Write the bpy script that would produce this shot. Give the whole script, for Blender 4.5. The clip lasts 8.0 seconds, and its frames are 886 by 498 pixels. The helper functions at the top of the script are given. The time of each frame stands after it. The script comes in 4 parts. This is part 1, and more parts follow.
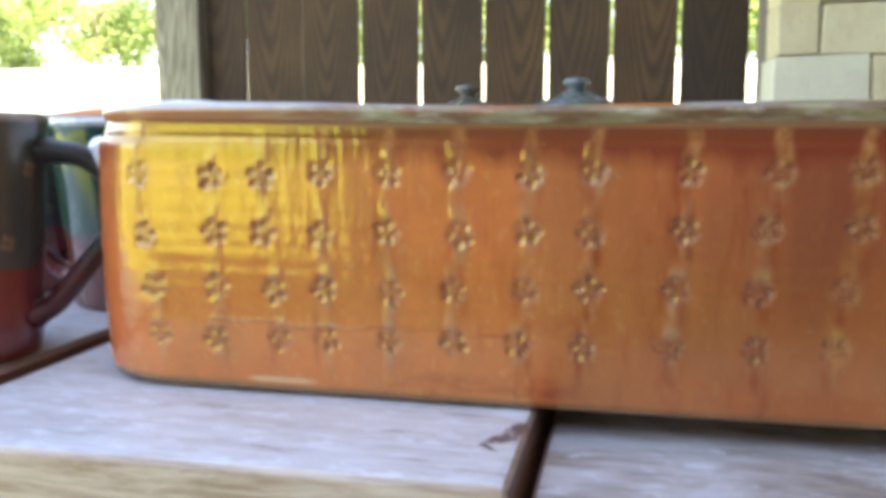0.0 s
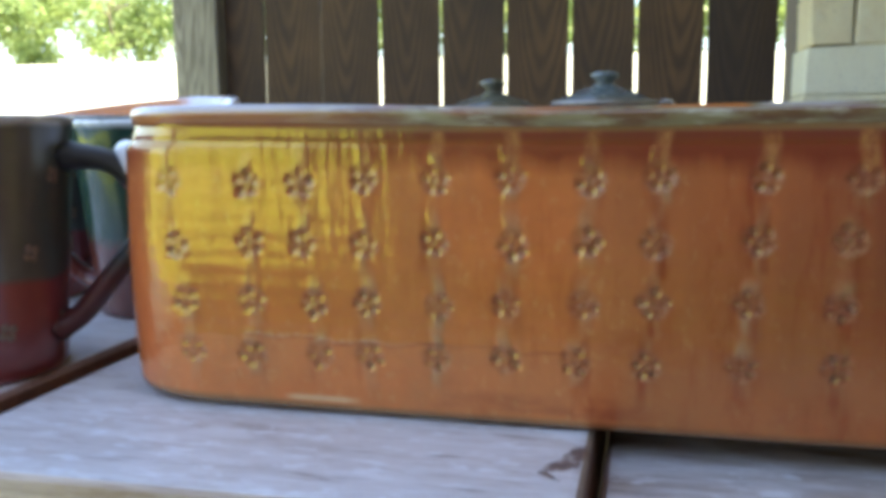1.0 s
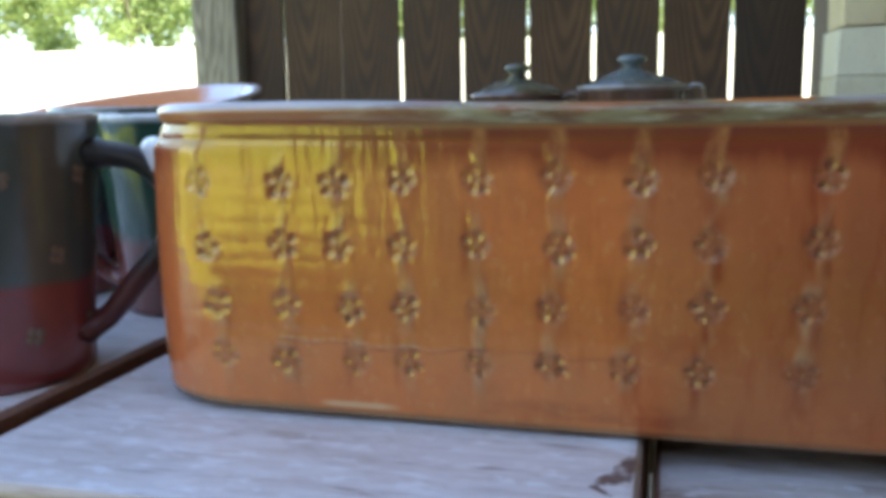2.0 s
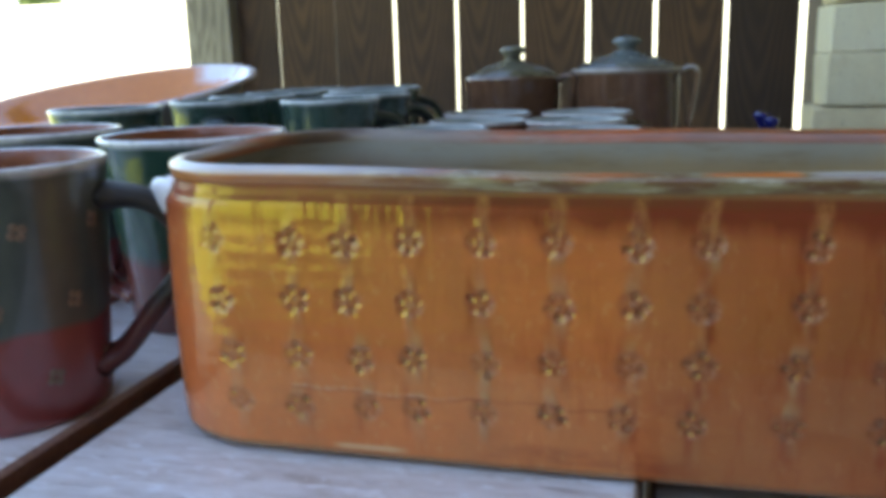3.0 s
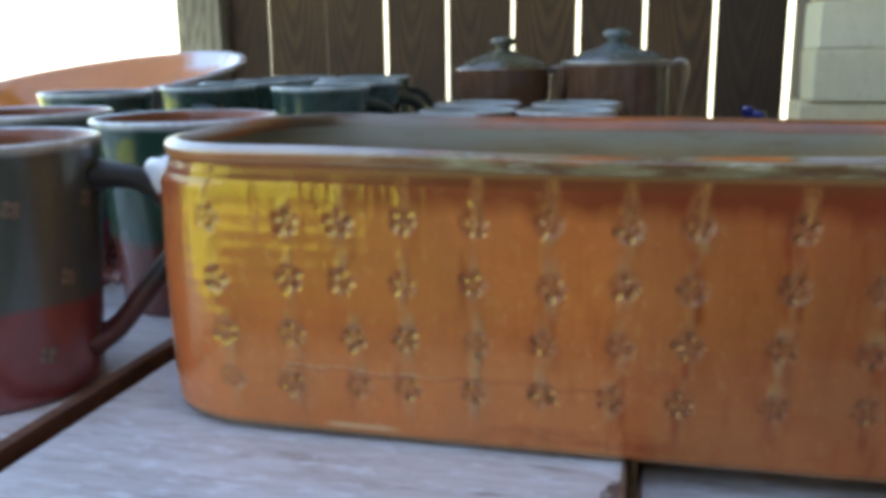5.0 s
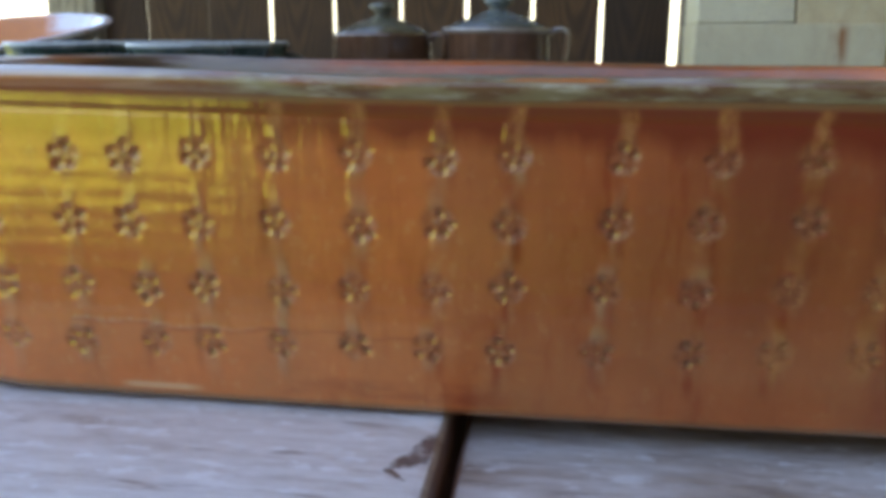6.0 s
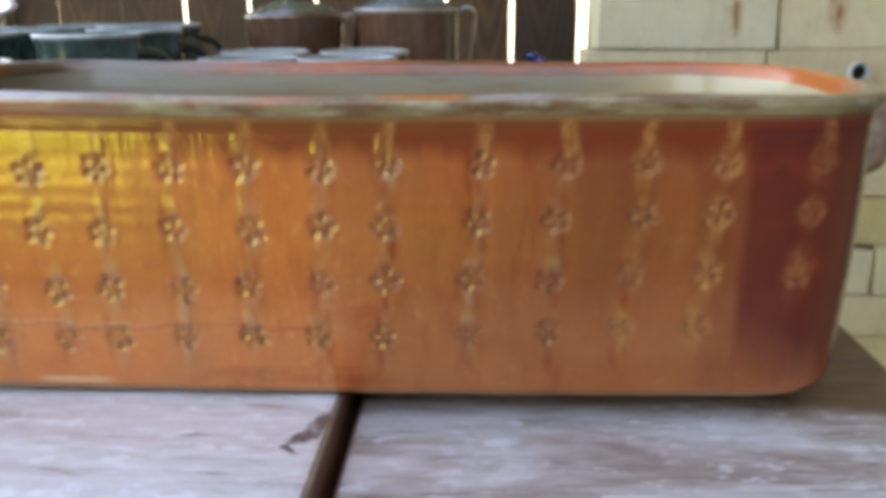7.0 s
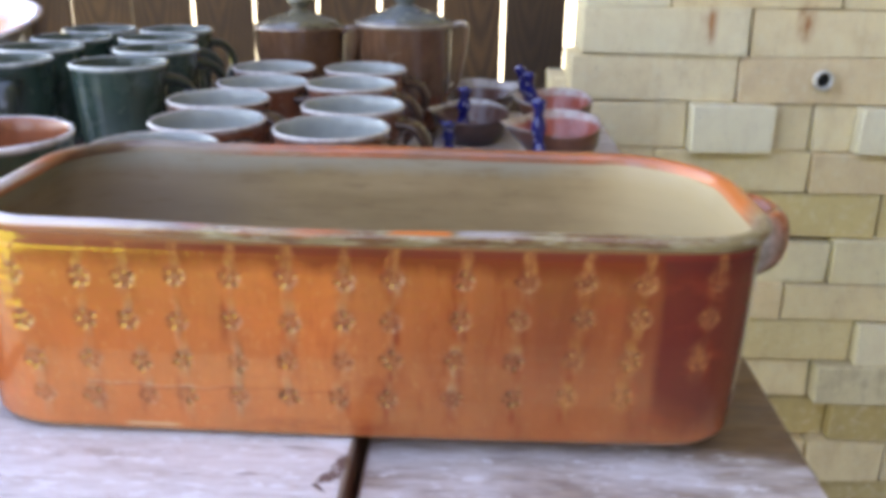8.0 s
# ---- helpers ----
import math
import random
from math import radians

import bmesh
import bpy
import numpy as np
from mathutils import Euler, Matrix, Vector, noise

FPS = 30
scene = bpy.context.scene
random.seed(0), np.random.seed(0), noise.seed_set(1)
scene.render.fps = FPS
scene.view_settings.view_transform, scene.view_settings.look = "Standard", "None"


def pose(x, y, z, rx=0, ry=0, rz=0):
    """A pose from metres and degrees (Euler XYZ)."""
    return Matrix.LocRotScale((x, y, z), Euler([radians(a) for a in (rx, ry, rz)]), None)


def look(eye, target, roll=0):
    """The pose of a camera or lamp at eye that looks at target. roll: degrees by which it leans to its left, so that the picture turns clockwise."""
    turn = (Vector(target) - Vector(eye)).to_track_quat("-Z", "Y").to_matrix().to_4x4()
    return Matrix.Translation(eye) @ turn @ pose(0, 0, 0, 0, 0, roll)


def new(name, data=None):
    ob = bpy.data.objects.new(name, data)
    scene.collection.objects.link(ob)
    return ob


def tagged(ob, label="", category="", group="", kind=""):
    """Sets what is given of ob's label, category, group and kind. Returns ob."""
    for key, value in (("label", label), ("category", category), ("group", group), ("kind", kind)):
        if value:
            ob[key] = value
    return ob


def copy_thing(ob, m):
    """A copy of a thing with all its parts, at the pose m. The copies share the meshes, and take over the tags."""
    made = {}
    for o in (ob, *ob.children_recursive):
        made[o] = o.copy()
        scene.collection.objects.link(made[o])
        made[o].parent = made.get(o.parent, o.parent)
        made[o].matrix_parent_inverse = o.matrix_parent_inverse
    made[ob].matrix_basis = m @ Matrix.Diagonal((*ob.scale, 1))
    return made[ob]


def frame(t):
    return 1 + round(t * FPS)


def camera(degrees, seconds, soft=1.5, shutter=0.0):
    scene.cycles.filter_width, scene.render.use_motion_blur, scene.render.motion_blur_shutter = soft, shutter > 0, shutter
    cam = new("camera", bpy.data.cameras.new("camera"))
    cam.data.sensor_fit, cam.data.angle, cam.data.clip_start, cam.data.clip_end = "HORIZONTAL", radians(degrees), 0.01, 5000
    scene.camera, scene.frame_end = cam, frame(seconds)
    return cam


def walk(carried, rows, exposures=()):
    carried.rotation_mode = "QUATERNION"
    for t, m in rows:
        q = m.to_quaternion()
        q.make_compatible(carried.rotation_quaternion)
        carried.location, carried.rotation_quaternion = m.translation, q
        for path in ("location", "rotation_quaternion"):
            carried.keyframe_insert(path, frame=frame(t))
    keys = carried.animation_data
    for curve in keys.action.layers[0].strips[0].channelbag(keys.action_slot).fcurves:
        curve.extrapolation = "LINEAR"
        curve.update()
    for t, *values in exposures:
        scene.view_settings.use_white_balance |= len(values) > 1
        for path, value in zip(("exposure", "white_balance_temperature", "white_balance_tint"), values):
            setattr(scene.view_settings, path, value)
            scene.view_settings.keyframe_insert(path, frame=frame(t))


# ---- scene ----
cam = camera(54.0, 8.0, soft=4.9, shutter=0.4)
PATH = [
    (0, (0.013, -0.036, 0.859), (-0.412, 1.901, 0.597), -0.0),
    (0.3, (0.007, -0.019, 0.858), (-0.407, 1.919, 0.592), -0.2),
    (0.5, (0.003, -0.018, 0.86), (-0.39, 1.921, 0.571), -0.7),
    (0.8, (-0.002, -0.023, 0.864), (-0.457, 1.906, 0.593), -0.6),
    (1, (-0.005, -0.017, 0.863), (-0.462, 1.911, 0.584), -0.4),
    (1.5, (-0.014, -0.008, 0.862), (-0.485, 1.915, 0.579), -0.4),
    (1.7, (-0.015, -0.005, 0.864), (-0.5, 1.913, 0.575), -0.7),
    (2.8, (-0.02, -0.008, 0.898), (-0.522, 1.883, 0.48), -1.4),
    (3, (-0.018, -0.012, 0.909), (-0.498, 1.882, 0.48), -1.6),
    (3.2, (-0.016, -0.016, 0.907), (-0.477, 1.880, 0.469), -1.0),
    (3.5, (-0.01, -0.019, 0.909), (-0.464, 1.88, 0.475), -0.6),
    (4, (-0.012, -0.023, 0.91), (-0.488, 1.873, 0.485), -1.1),
    (4.2, (-0.014, -0.022, 0.913), (-0.477, 1.873, 0.473), -1.1),
    (5.3, (-0.02, -0.012, 0.897), (-0.454, 1.889, 0.45), -0.3),
    (5.5, (-0.016, -0.006, 0.891), (-0.414, 1.902, 0.439), 0.3),
    (5.8, (0.004, 0.006, 0.888), (-0.301, 1.925, 0.415), 0.5),
    (6, (0.011, 0.012, 0.882), (-0.233, 1.94, 0.407), 0.4),
    (6.5, (0.023, 0.012, 0.881), (-0.132, 1.949, 0.404), 0.5),
    (6.8, (0.031, 0.002, 0.886), (-0.088, 1.944, 0.423), 0.1),
    (7, (0.033, -0.018, 0.902), (-0.057, 1.901, 0.349), -0.4),
    (7.2, (0.027, -0.031, 0.954), (-0.009, 1.864, 0.314), -0.7),
    (7.3, (0.025, -0.043, 0.967), (-0.000, 1.857, 0.344), -0.6),
    (7.5, (0.021, -0.076, 0.996), (-0.025, 1.817, 0.352), -0.4),
    (8, (0.036, -0.096, 1.0), (-0.031, 1.783, 0.318), 0.8),
]
walk(cam, [(t, look(eye, target, roll)) for t, eye, target, roll in PATH],
     [(0.0, 3.05, 7300, 14), (0.3, 2.85, 7250, 13), (1.0, 2.46, 6750, 11), (1.5, 2.32, 6450, 11), (3.5, 2.32, 6900, 9), (5.3, 2.30, 7000, 10), (6.0, 2.26, 7050, 14), (6.5, 2.57, 7800, 14), (7.0, 2.90, 8050, 16), (7.5, 3.10, 7250, 22), (8.0, 3.20, 7950, 25)])

# ---- world, sun, exposure ----
SUN_EL, SUN_AZ = 50.0, 115.0        # degrees; azimuth clockwise from +y: the sun stands to the right, behind an added wall
world = bpy.data.worlds.new("world")
scene.world = world
world.use_nodes = True
wn, wl = world.node_tree.nodes, world.node_tree.links
sky = wn.new("ShaderNodeTexSky")
sky.sky_type = "NISHITA"
sky.sun_disc = False
sky.sun_elevation, sky.sun_rotation = radians(SUN_EL), radians(SUN_AZ)
wl.new(sky.outputs[0], wn["Background"].inputs["Color"])
wn["Background"].inputs["Strength"].default_value = 0.15
sun = new("sun", bpy.data.lights.new("sun", "SUN"))
sun.data.energy, sun.data.angle, sun.data.color = 5.0, radians(0.53), (1.0, 0.95, 0.86)
sun_way = Vector((math.sin(radians(SUN_AZ)) * math.cos(radians(SUN_EL)), math.cos(radians(SUN_AZ)) * math.cos(radians(SUN_EL)), math.sin(radians(SUN_EL))))
sun.matrix_world = look(sun_way * 20, (0, 0, 0))

TABLE = 0.75


# ---- materials ----
def material(name, rough=0.6, metal=0.0):
    m = bpy.data.materials.new(name)
    m.use_nodes = True
    b = m.node_tree.nodes["Principled BSDF"]
    b.inputs["Roughness"].default_value, b.inputs["Metallic"].default_value = rough, metal
    return m, m.node_tree.nodes, m.node_tree.links, b


class Mix:
    """Small node writer: values in, sockets out."""

    def __init__(self, nodes, links):
        self.n, self.l = nodes, links

    def put(self, socket, value):
        if isinstance(value, bpy.types.NodeSocket):
            self.l.new(value, socket)
        elif isinstance(value, (tuple, list)) and len(value) == 3 and socket.type == "RGBA":
            socket.default_value = (*value, 1)
        else:
            socket.default_value = value

    def coords(self, kind="Object", scale=(1, 1, 1)):
        t = self.n.new("ShaderNodeTexCoord").outputs[kind]
        return self.scaled(t, scale)

    def position(self, scale=(1, 1, 1)):
        return self.scaled(self.n.new("ShaderNodeNewGeometry").outputs["Position"], scale)

    def scaled(self, v, scale):
        m = self.n.new("ShaderNodeMapping")
        self.put(m.inputs["Vector"], v)
        m.inputs["Scale"].default_value = scale
        return m.outputs[0]

    def noise(self, v, scale, detail=4.0, rough=0.55, warp=0.0):
        t = self.n.new("ShaderNodeTexNoise")
        self.put(t.inputs["Vector"], v)
        t.inputs["Scale"].default_value, t.inputs["Detail"].default_value = scale, detail
        t.inputs["Roughness"].default_value, t.inputs["Distortion"].default_value = rough, warp
        return t.outputs["Fac"]

    def ramp(self, v, a, b, lo=0.0, hi=1.0):
        r = self.n.new("ShaderNodeMapRange")
        self.put(r.inputs["Value"], v)
        for k, x in zip(("From Min", "From Max", "To Min", "To Max"), (a, b, lo, hi)):
            r.inputs[k].default_value = x
        return r.outputs[0]

    def math(self, op, a, b=0.0):
        m = self.n.new("ShaderNodeMath")
        m.operation = op
        self.put(m.inputs[0], a), self.put(m.inputs[1], b)
        return m.outputs[0]

    def mix(self, fac, a, b, mode="MIX"):
        m = self.n.new("ShaderNodeMix")
        m.data_type, m.blend_type = "RGBA", mode
        self.put(m.inputs[0], fac), self.put(m.inputs[6], a), self.put(m.inputs[7], b)
        return m.outputs[2]

    def split(self, v):
        s = self.n.new("ShaderNodeSeparateXYZ")
        self.put(s.inputs[0], v)
        return s.outputs

    def attribute(self, name):
        a = self.n.new("ShaderNodeAttribute")
        a.attribute_name = name
        return a.outputs["Fac"]

    def chance(self):
        return self.n.new("ShaderNodeObjectInfo").outputs["Random"]

    def island(self):
        return self.n.new("ShaderNodeNewGeometry").outputs["Random Per Island"]

    def bump(self, height, bsdf, strength=0.3, distance=0.001):
        b = self.n.new("ShaderNodeBump")
        b.inputs["Strength"].default_value, b.inputs["Distance"].default_value = strength, distance
        self.put(b.inputs["Height"], height)
        self.l.new(b.outputs[0], bsdf.inputs["Normal"])


def made(name, rough=0.6, metal=0.0):
    m, n, l, b = material(name, rough, metal)
    return m, Mix(n, l), b


def wood(name, dark, light, along, ring=9.0, rough=0.75, white=None, white_at=(0.5, 0.62)):
    """Timber with grain along one axis ('x', 'y' or 'z'), and a worn wash over it where white is given."""
    m, k, b = made(name, rough)
    stretch = {"x": (0.06, 1, 1), "y": (1, 0.06, 1), "z": (1, 1, 0.06)}[along]
    v = k.n.new("ShaderNodeVectorMath")
    v.operation = "ADD"
    k.put(v.inputs[0], k.coords("Object"))
    shift = k.n.new("ShaderNodeCombineXYZ")
    r = k.math("MULTIPLY", k.chance(), 7.0)
    for a in range(3):
        k.put(shift.inputs[a], r)
    k.put(v.inputs[1], shift.outputs[0])
    g = k.scaled(v.outputs[0], stretch)
    broad = k.noise(g, ring, 3, 0.5, 1.2)
    fine = k.noise(g, ring * 22, 5, 0.65)
    rings = k.math("SINE", k.math("MULTIPLY", broad, 60.0))
    rings = k.ramp(rings, -1, 1, 0, 1)
    c = k.mix(k.math("ADD", k.math("MULTIPLY", rings, 0.55), k.math("MULTIPLY", fine, 0.5)), dark, light)
    c = k.mix(k.ramp(k.noise(v.outputs[0], 5, 3), 0.35, 0.7, 0, 0.45), c, tuple(0.55 * x for x in dark))
    if white:
        w = k.ramp(k.noise(g, ring * 7, 6, 0.7), white_at[0], white_at[1])
        w = k.math("MULTIPLY", w, k.ramp(k.noise(v.outputs[0], 14, 4, 0.6), 0.36, 0.6))
        c = k.mix(w, c, white)
    k.put(b.inputs["Base Color"], c)
    k.put(b.inputs["Roughness"], k.ramp(fine, 0.2, 0.8, rough - 0.1, rough + 0.12))
    k.bump(k.math("ADD", k.math("MULTIPLY", rings, 0.4), fine), b, 0.5, 0.0015)
    return m


def dish_glaze(name="orange_glaze", tint=(1.0, 0.95, 0.36), coat=0.08, ash=0.0):
    """Orange ash glaze: mauve-grey pools and drips round the stamps, red streaks, a maroon flash at one end."""
    m, k, b = made(name, 0.2)
    p = k.coords("Object")
    x, y, z = k.split(p)
    tall = k.scaled(p, (1, 1, 0.18))
    flat = k.scaled(p, (0.12, 0.12, 1))
    c = k.mix(k.ramp(k.noise(p, 22, 4, 0.6), 0.3, 0.7), (0.52, 0.126, 0.040), (0.64, 0.166, 0.056))
    c = k.mix(k.ramp(k.noise(flat, 130, 3, 0.6), 0.45, 0.75, 0, 0.15), c, (0.47, 0.098, 0.030))
    c = k.mix(k.ramp(k.noise(p, 9, 3), 0.42, 0.66, 0, 0.7), c, (0.38, 0.118, 0.044))
    c = k.mix(k.ramp(k.noise(tall, 40, 4, 0.6), 0.48, 0.66, 0, 0.45), c, (0.42, 0.128, 0.056))
    c = k.mix(k.ramp(k.noise(p, 110, 4, 0.65), 0.48, 0.68, 0, 0.32), c, (0.40, 0.100, 0.038))
    c = k.mix(k.ramp(k.noise(k.scaled(p, (1, 1, 0.6)), 240, 3, 0.6), 0.58, 0.70, 0, 0.35), c, (0.62, 0.27, 0.12))
    red = k.ramp(k.noise(tall, 75, 4, 0.65), 0.53, 0.68, 0, 0.85)
    c = k.mix(k.math("MULTIPLY", red, k.ramp(x, -0.12, 0.10, 0.1, 1.0)), c, (0.32, 0.038, 0.014))
    # wandering edge of the maroon flash
    edge = k.math("ADD", x, k.math("MULTIPLY", k.math("SUBTRACT", k.noise(tall, 30, 3), 0.5), 0.030))
    low = k.math("ADD", k.math("ADD", z, k.math("MULTIPLY", x, 0.45)), k.math("MULTIPLY", k.noise(p, 30, 3), 0.02))
    end = k.ramp(x, 0.2025, 0.2060, 1, 0)
    flash = k.math("MULTIPLY", k.math("MULTIPLY", k.ramp(edge, 0.143, 0.148), k.ramp(edge, 0.172, 0.190, 1.0, 0.45)), k.ramp(low, 0.086, 0.116))
    flash = k.math("MULTIPLY", flash, end)
    # red-brown glaze towards one end, deepened to paint the weaker light there
    haze = k.math("MULTIPLY", k.math("MULTIPLY", k.ramp(edge, -0.010, 0.115, 0, 0.95), k.ramp(k.noise(tall, 34, 3), 0.35, 0.6, 0.6, 1.0)), k.math("MULTIPLY", end, k.ramp(z, 0.0, 0.05, 0.6, 1.0)))
    c = k.mix(haze, c, (0.20, 0.034, 0.024))
    c = k.mix(flash, c, (0.140, 0.022, 0.020))
    grit = k.noise(p, 420, 3, 0.7)
    smear = k.math("MULTIPLY", k.ramp(k.noise(k.scaled(p, (0.5, 0.5, 1)), 40, 4, 0.65), 0.54, 0.68, 0, 0.45), k.ramp(k.math("ADD", x, k.math("MULTIPLY", k.noise(p, 12, 2), 0.1)), -0.06, 0.06))
    c = k.mix(smear, c, (0.30, 0.045, 0.024))
    # grey glare streak painted down the near right corner
    corner = k.math("MULTIPLY", k.math("MULTIPLY", k.ramp(x, 0.1925, 0.1970), k.ramp(y, -0.02, -0.03)), k.ramp(k.noise(tall, 50, 3), 0.35, 0.55, 0.55, 1.0))
    c = k.mix(corner, c, (0.58, 0.54, 0.51))
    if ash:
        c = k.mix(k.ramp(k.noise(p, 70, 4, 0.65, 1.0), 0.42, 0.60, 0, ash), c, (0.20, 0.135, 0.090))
        # white glare painted on the upper half of the left loop, maroon below
        glare = k.math("ADD", z, k.math("MULTIPLY", k.math("SUBTRACT", k.noise(p, 60, 3), 0.5), 0.02))
        c = k.mix(k.math("MULTIPLY", k.ramp(x, -0.19, -0.20), 0.9), c, k.mix(k.ramp(glare, 0.0905, 0.0935), (0.14, 0.020, 0.016), (0.90, 0.89, 0.91)))
    drip = k.attribute("drip")
    c = k.mix(k.math("MULTIPLY", drip, k.ramp(k.noise(tall, 160, 3, 0.6), 0.3, 0.6, 0.25, 0.75)), c, k.mix(k.ramp(x, 0.05, 0.11), (0.40, 0.225, 0.140), (0.44, 0.185, 0.062)))
    c = k.mix(k.math("MULTIPLY", k.attribute("red"), k.ramp(k.noise(tall, 90, 2), 0.35, 0.6, 0.45, 1.0)), c, (0.24, 0.020, 0.012))
    pool = k.attribute("pool")
    mauve = k.mix(k.ramp(k.math("ADD", grit, k.ramp(x, 0.10, 0.14, 0, 0.15)), 0.53, 0.74), (0.135, 0.043, 0.035), k.mix(k.ramp(x, 0.08, 0.13), (0.34, 0.18, 0.15), (0.42, 0.17, 0.065)))
    c = k.mix(k.math("MULTIPLY", pool, 0.88), c, mauve)
    c = k.mix(k.math("MULTIPLY", k.attribute("lip"), k.ramp(grit, 0.40, 0.60, 0.15, 0.80)), c, k.mix(k.ramp(x, 0.02, 0.10), (0.54, 0.35, 0.28), (0.48, 0.25, 0.12)))
    if not ash:
        band = k.math("MULTIPLY", k.ramp(k.math("ADD", z, k.math("MULTIPLY", k.math("SUBTRACT", k.noise(tall, 60, 3, 0.6), 0.5), 0.016)), 0.0955, 0.1035), k.ramp(z, 0.1105, 0.1120, 1, 0))
        c = k.mix(k.math("MULTIPLY", band, k.ramp(k.math("ADD", x, k.math("MULTIPLY", k.noise(tall, 30, 3), 0.12)), -0.12, 0.06, 0.45, 0.95)), c, (0.20, 0.018, 0.014))
        c = k.mix(k.math("MULTIPLY", flash, k.math("MULTIPLY", band, 0.9)), c, (0.115, 0.019, 0.020))
        c = k.mix(k.math("MULTIPLY", k.ramp(z, 0.1070, 0.1086), k.ramp(k.noise(tall, 40, 3), 0.35, 0.6, 0.75, 1.0)), c, k.mix(k.ramp(k.math("ADD", x, k.math("MULTIPLY", k.noise(tall, 25, 3), 0.06)), -0.13, -0.03), (0.31, 0.088, 0.056), k.mix(k.ramp(z, 0.1105, 0.1122), (0.185, 0.024, 0.022), (0.27, 0.135, 0.075))))
        run = k.math("MULTIPLY", k.attribute("ochre"), k.ramp(z, 0.1105, 0.1120, 1, 0))
        c = k.mix(k.math("MULTIPLY", run, k.ramp(k.noise(k.scaled(p, (1, 1, 0.5)), 240, 4, 0.65), 0.38, 0.62, 0.15, 0.95)), c, (0.47, 0.185, 0.070))
        # a red lick and a cream run low on the wall
        lick = k.math("ADD", z, k.math("MULTIPLY", k.math("SUBTRACT", k.noise(flat, 45, 3), 0.5), 0.010))
        lick = k.math("MULTIPLY", k.math("MULTIPLY", k.ramp(lick, 0.0065, 0.0085), k.ramp(lick, 0.0115, 0.0150, 1, 0)), k.math("MULTIPLY", k.ramp(x, -0.066, -0.056), k.ramp(x, 0.004, 0.022, 1, 0)))
        c = k.mix(k.math("MULTIPLY", lick, k.ramp(k.noise(k.scaled(p, (0.4, 0.4, 1)), 90, 4, 0.65), 0.40, 0.62, 0.05, 0.75)), c, (0.26, 0.036, 0.020))
        cream = k.math("MULTIPLY", k.math("MULTIPLY", k.ramp(x, -0.124, -0.118), k.ramp(x, -0.098, -0.090, 1, 0)), k.math("MULTIPLY", k.ramp(z, 0.0058, 0.0068), k.ramp(z, 0.0082, 0.0092, 1, 0)))
        c = k.mix(k.math("MULTIPLY", cream, 0.7), c, (0.62, 0.40, 0.24))
    foot = k.math("ADD", z, k.math("MULTIPLY", k.noise(flat, 60, 3), 0.006))
    c = k.mix(k.ramp(foot, 0.0095, 0.0060, 0, 0.85), c, (0.17, 0.090, 0.046))
    k.put(b.inputs["Base Color"], c)
    k.put(b.inputs["Roughness"], k.math("ADD", k.ramp(k.noise(p, 60, 3), 0.3, 0.7, 0.13 + 0.14 * ash, 0.22 + 0.14 * ash), k.math("MULTIPLY", pool, 0.16)))
    k.put(b.inputs["Specular IOR Level"], k.math("SUBTRACT", 0.5, k.math("ADD", k.math("MULTIPLY", flash, 0.33), k.math("ADD", k.math("MULTIPLY", pool, 0.22), k.math("MULTIPLY", k.attribute("lip"), 0.18)))))
    b.inputs["Coat Weight"].default_value, b.inputs["Coat Roughness"].default_value, b.inputs["Coat IOR"].default_value = coat, 0.40 - 0.38 * ash, 1.65 + 0.2 * ash
    b.inputs["IOR"].default_value, b.inputs["Specular Tint"].default_value = 2.05 - 0.8 * ash, (*tint, 1)
    k.bump(k.math("ADD", k.math("ADD", k.math("MULTIPLY", k.noise(flat, 170, 3), 0.35), k.math("ADD", k.math("MULTIPLY", k.noise(tall, 55, 4, 0.6), 2.6), k.math("MULTIPLY", drip, 0.5))), k.math("MULTIPLY", k.noise(p, 45, 3), 1.2)), b, 0.26, 0.0013)
    return m


def rim_glaze():
    m, k, b = made("rim_glaze", 0.30)
    p = k.coords("Object")
    x, y, z = k.split(p)
    flow = k.scaled(p, (0.35, 0.35, 2.2))
    c = k.mix(k.ramp(k.noise(flow, 38, 4, 0.6), 0.38, 0.62), (0.21, 0.155, 0.075), (0.35, 0.295, 0.18))
    c = k.mix(k.ramp(k.noise(flow, 90, 4, 0.65), 0.44, 0.58, 0, 0.9), c, (0.16, 0.066, 0.030))
    c = k.mix(k.ramp(k.noise(flow, 210, 4, 0.7), 0.54, 0.66, 0, 0.7), c, (0.50, 0.45, 0.36))
    c = k.mix(k.ramp(k.noise(flow, 17, 3, 0.6), 0.53, 0.60), c, (0.55, 0.135, 0.03))
    back = k.math("MULTIPLY", k.ramp(y, 0.02, 0.06, 0, 0.9), k.math("MULTIPLY", k.ramp(k.noise(flow, 30, 4, 0.6), 0.36, 0.5, 0.45, 1), k.ramp(x, -0.12, -0.075, 0.0, 1)))
    c = k.mix(k.math("MULTIPLY", k.ramp(y, 0.02, 0.06), k.ramp(x, -0.08, -0.11)), c, k.mix(k.ramp(k.noise(flow, 60, 4), 0.4, 0.6), (0.13, 0.075, 0.045), (0.26, 0.20, 0.14)))
    c = k.mix(back, c, k.mix(k.ramp(k.noise(flow, 55, 4, 0.6), 0.42, 0.62), (0.50, 0.115, 0.026), (0.26, 0.085, 0.035)))
    c = k.mix(k.math("MULTIPLY", k.math("MULTIPLY", k.ramp(x, 0.160, 0.180), k.ramp(y, -0.050, -0.020)), k.ramp(k.noise(flow, 34, 3), 0.36, 0.5, 0.3, 1.0)), c, (0.58, 0.15, 0.03))
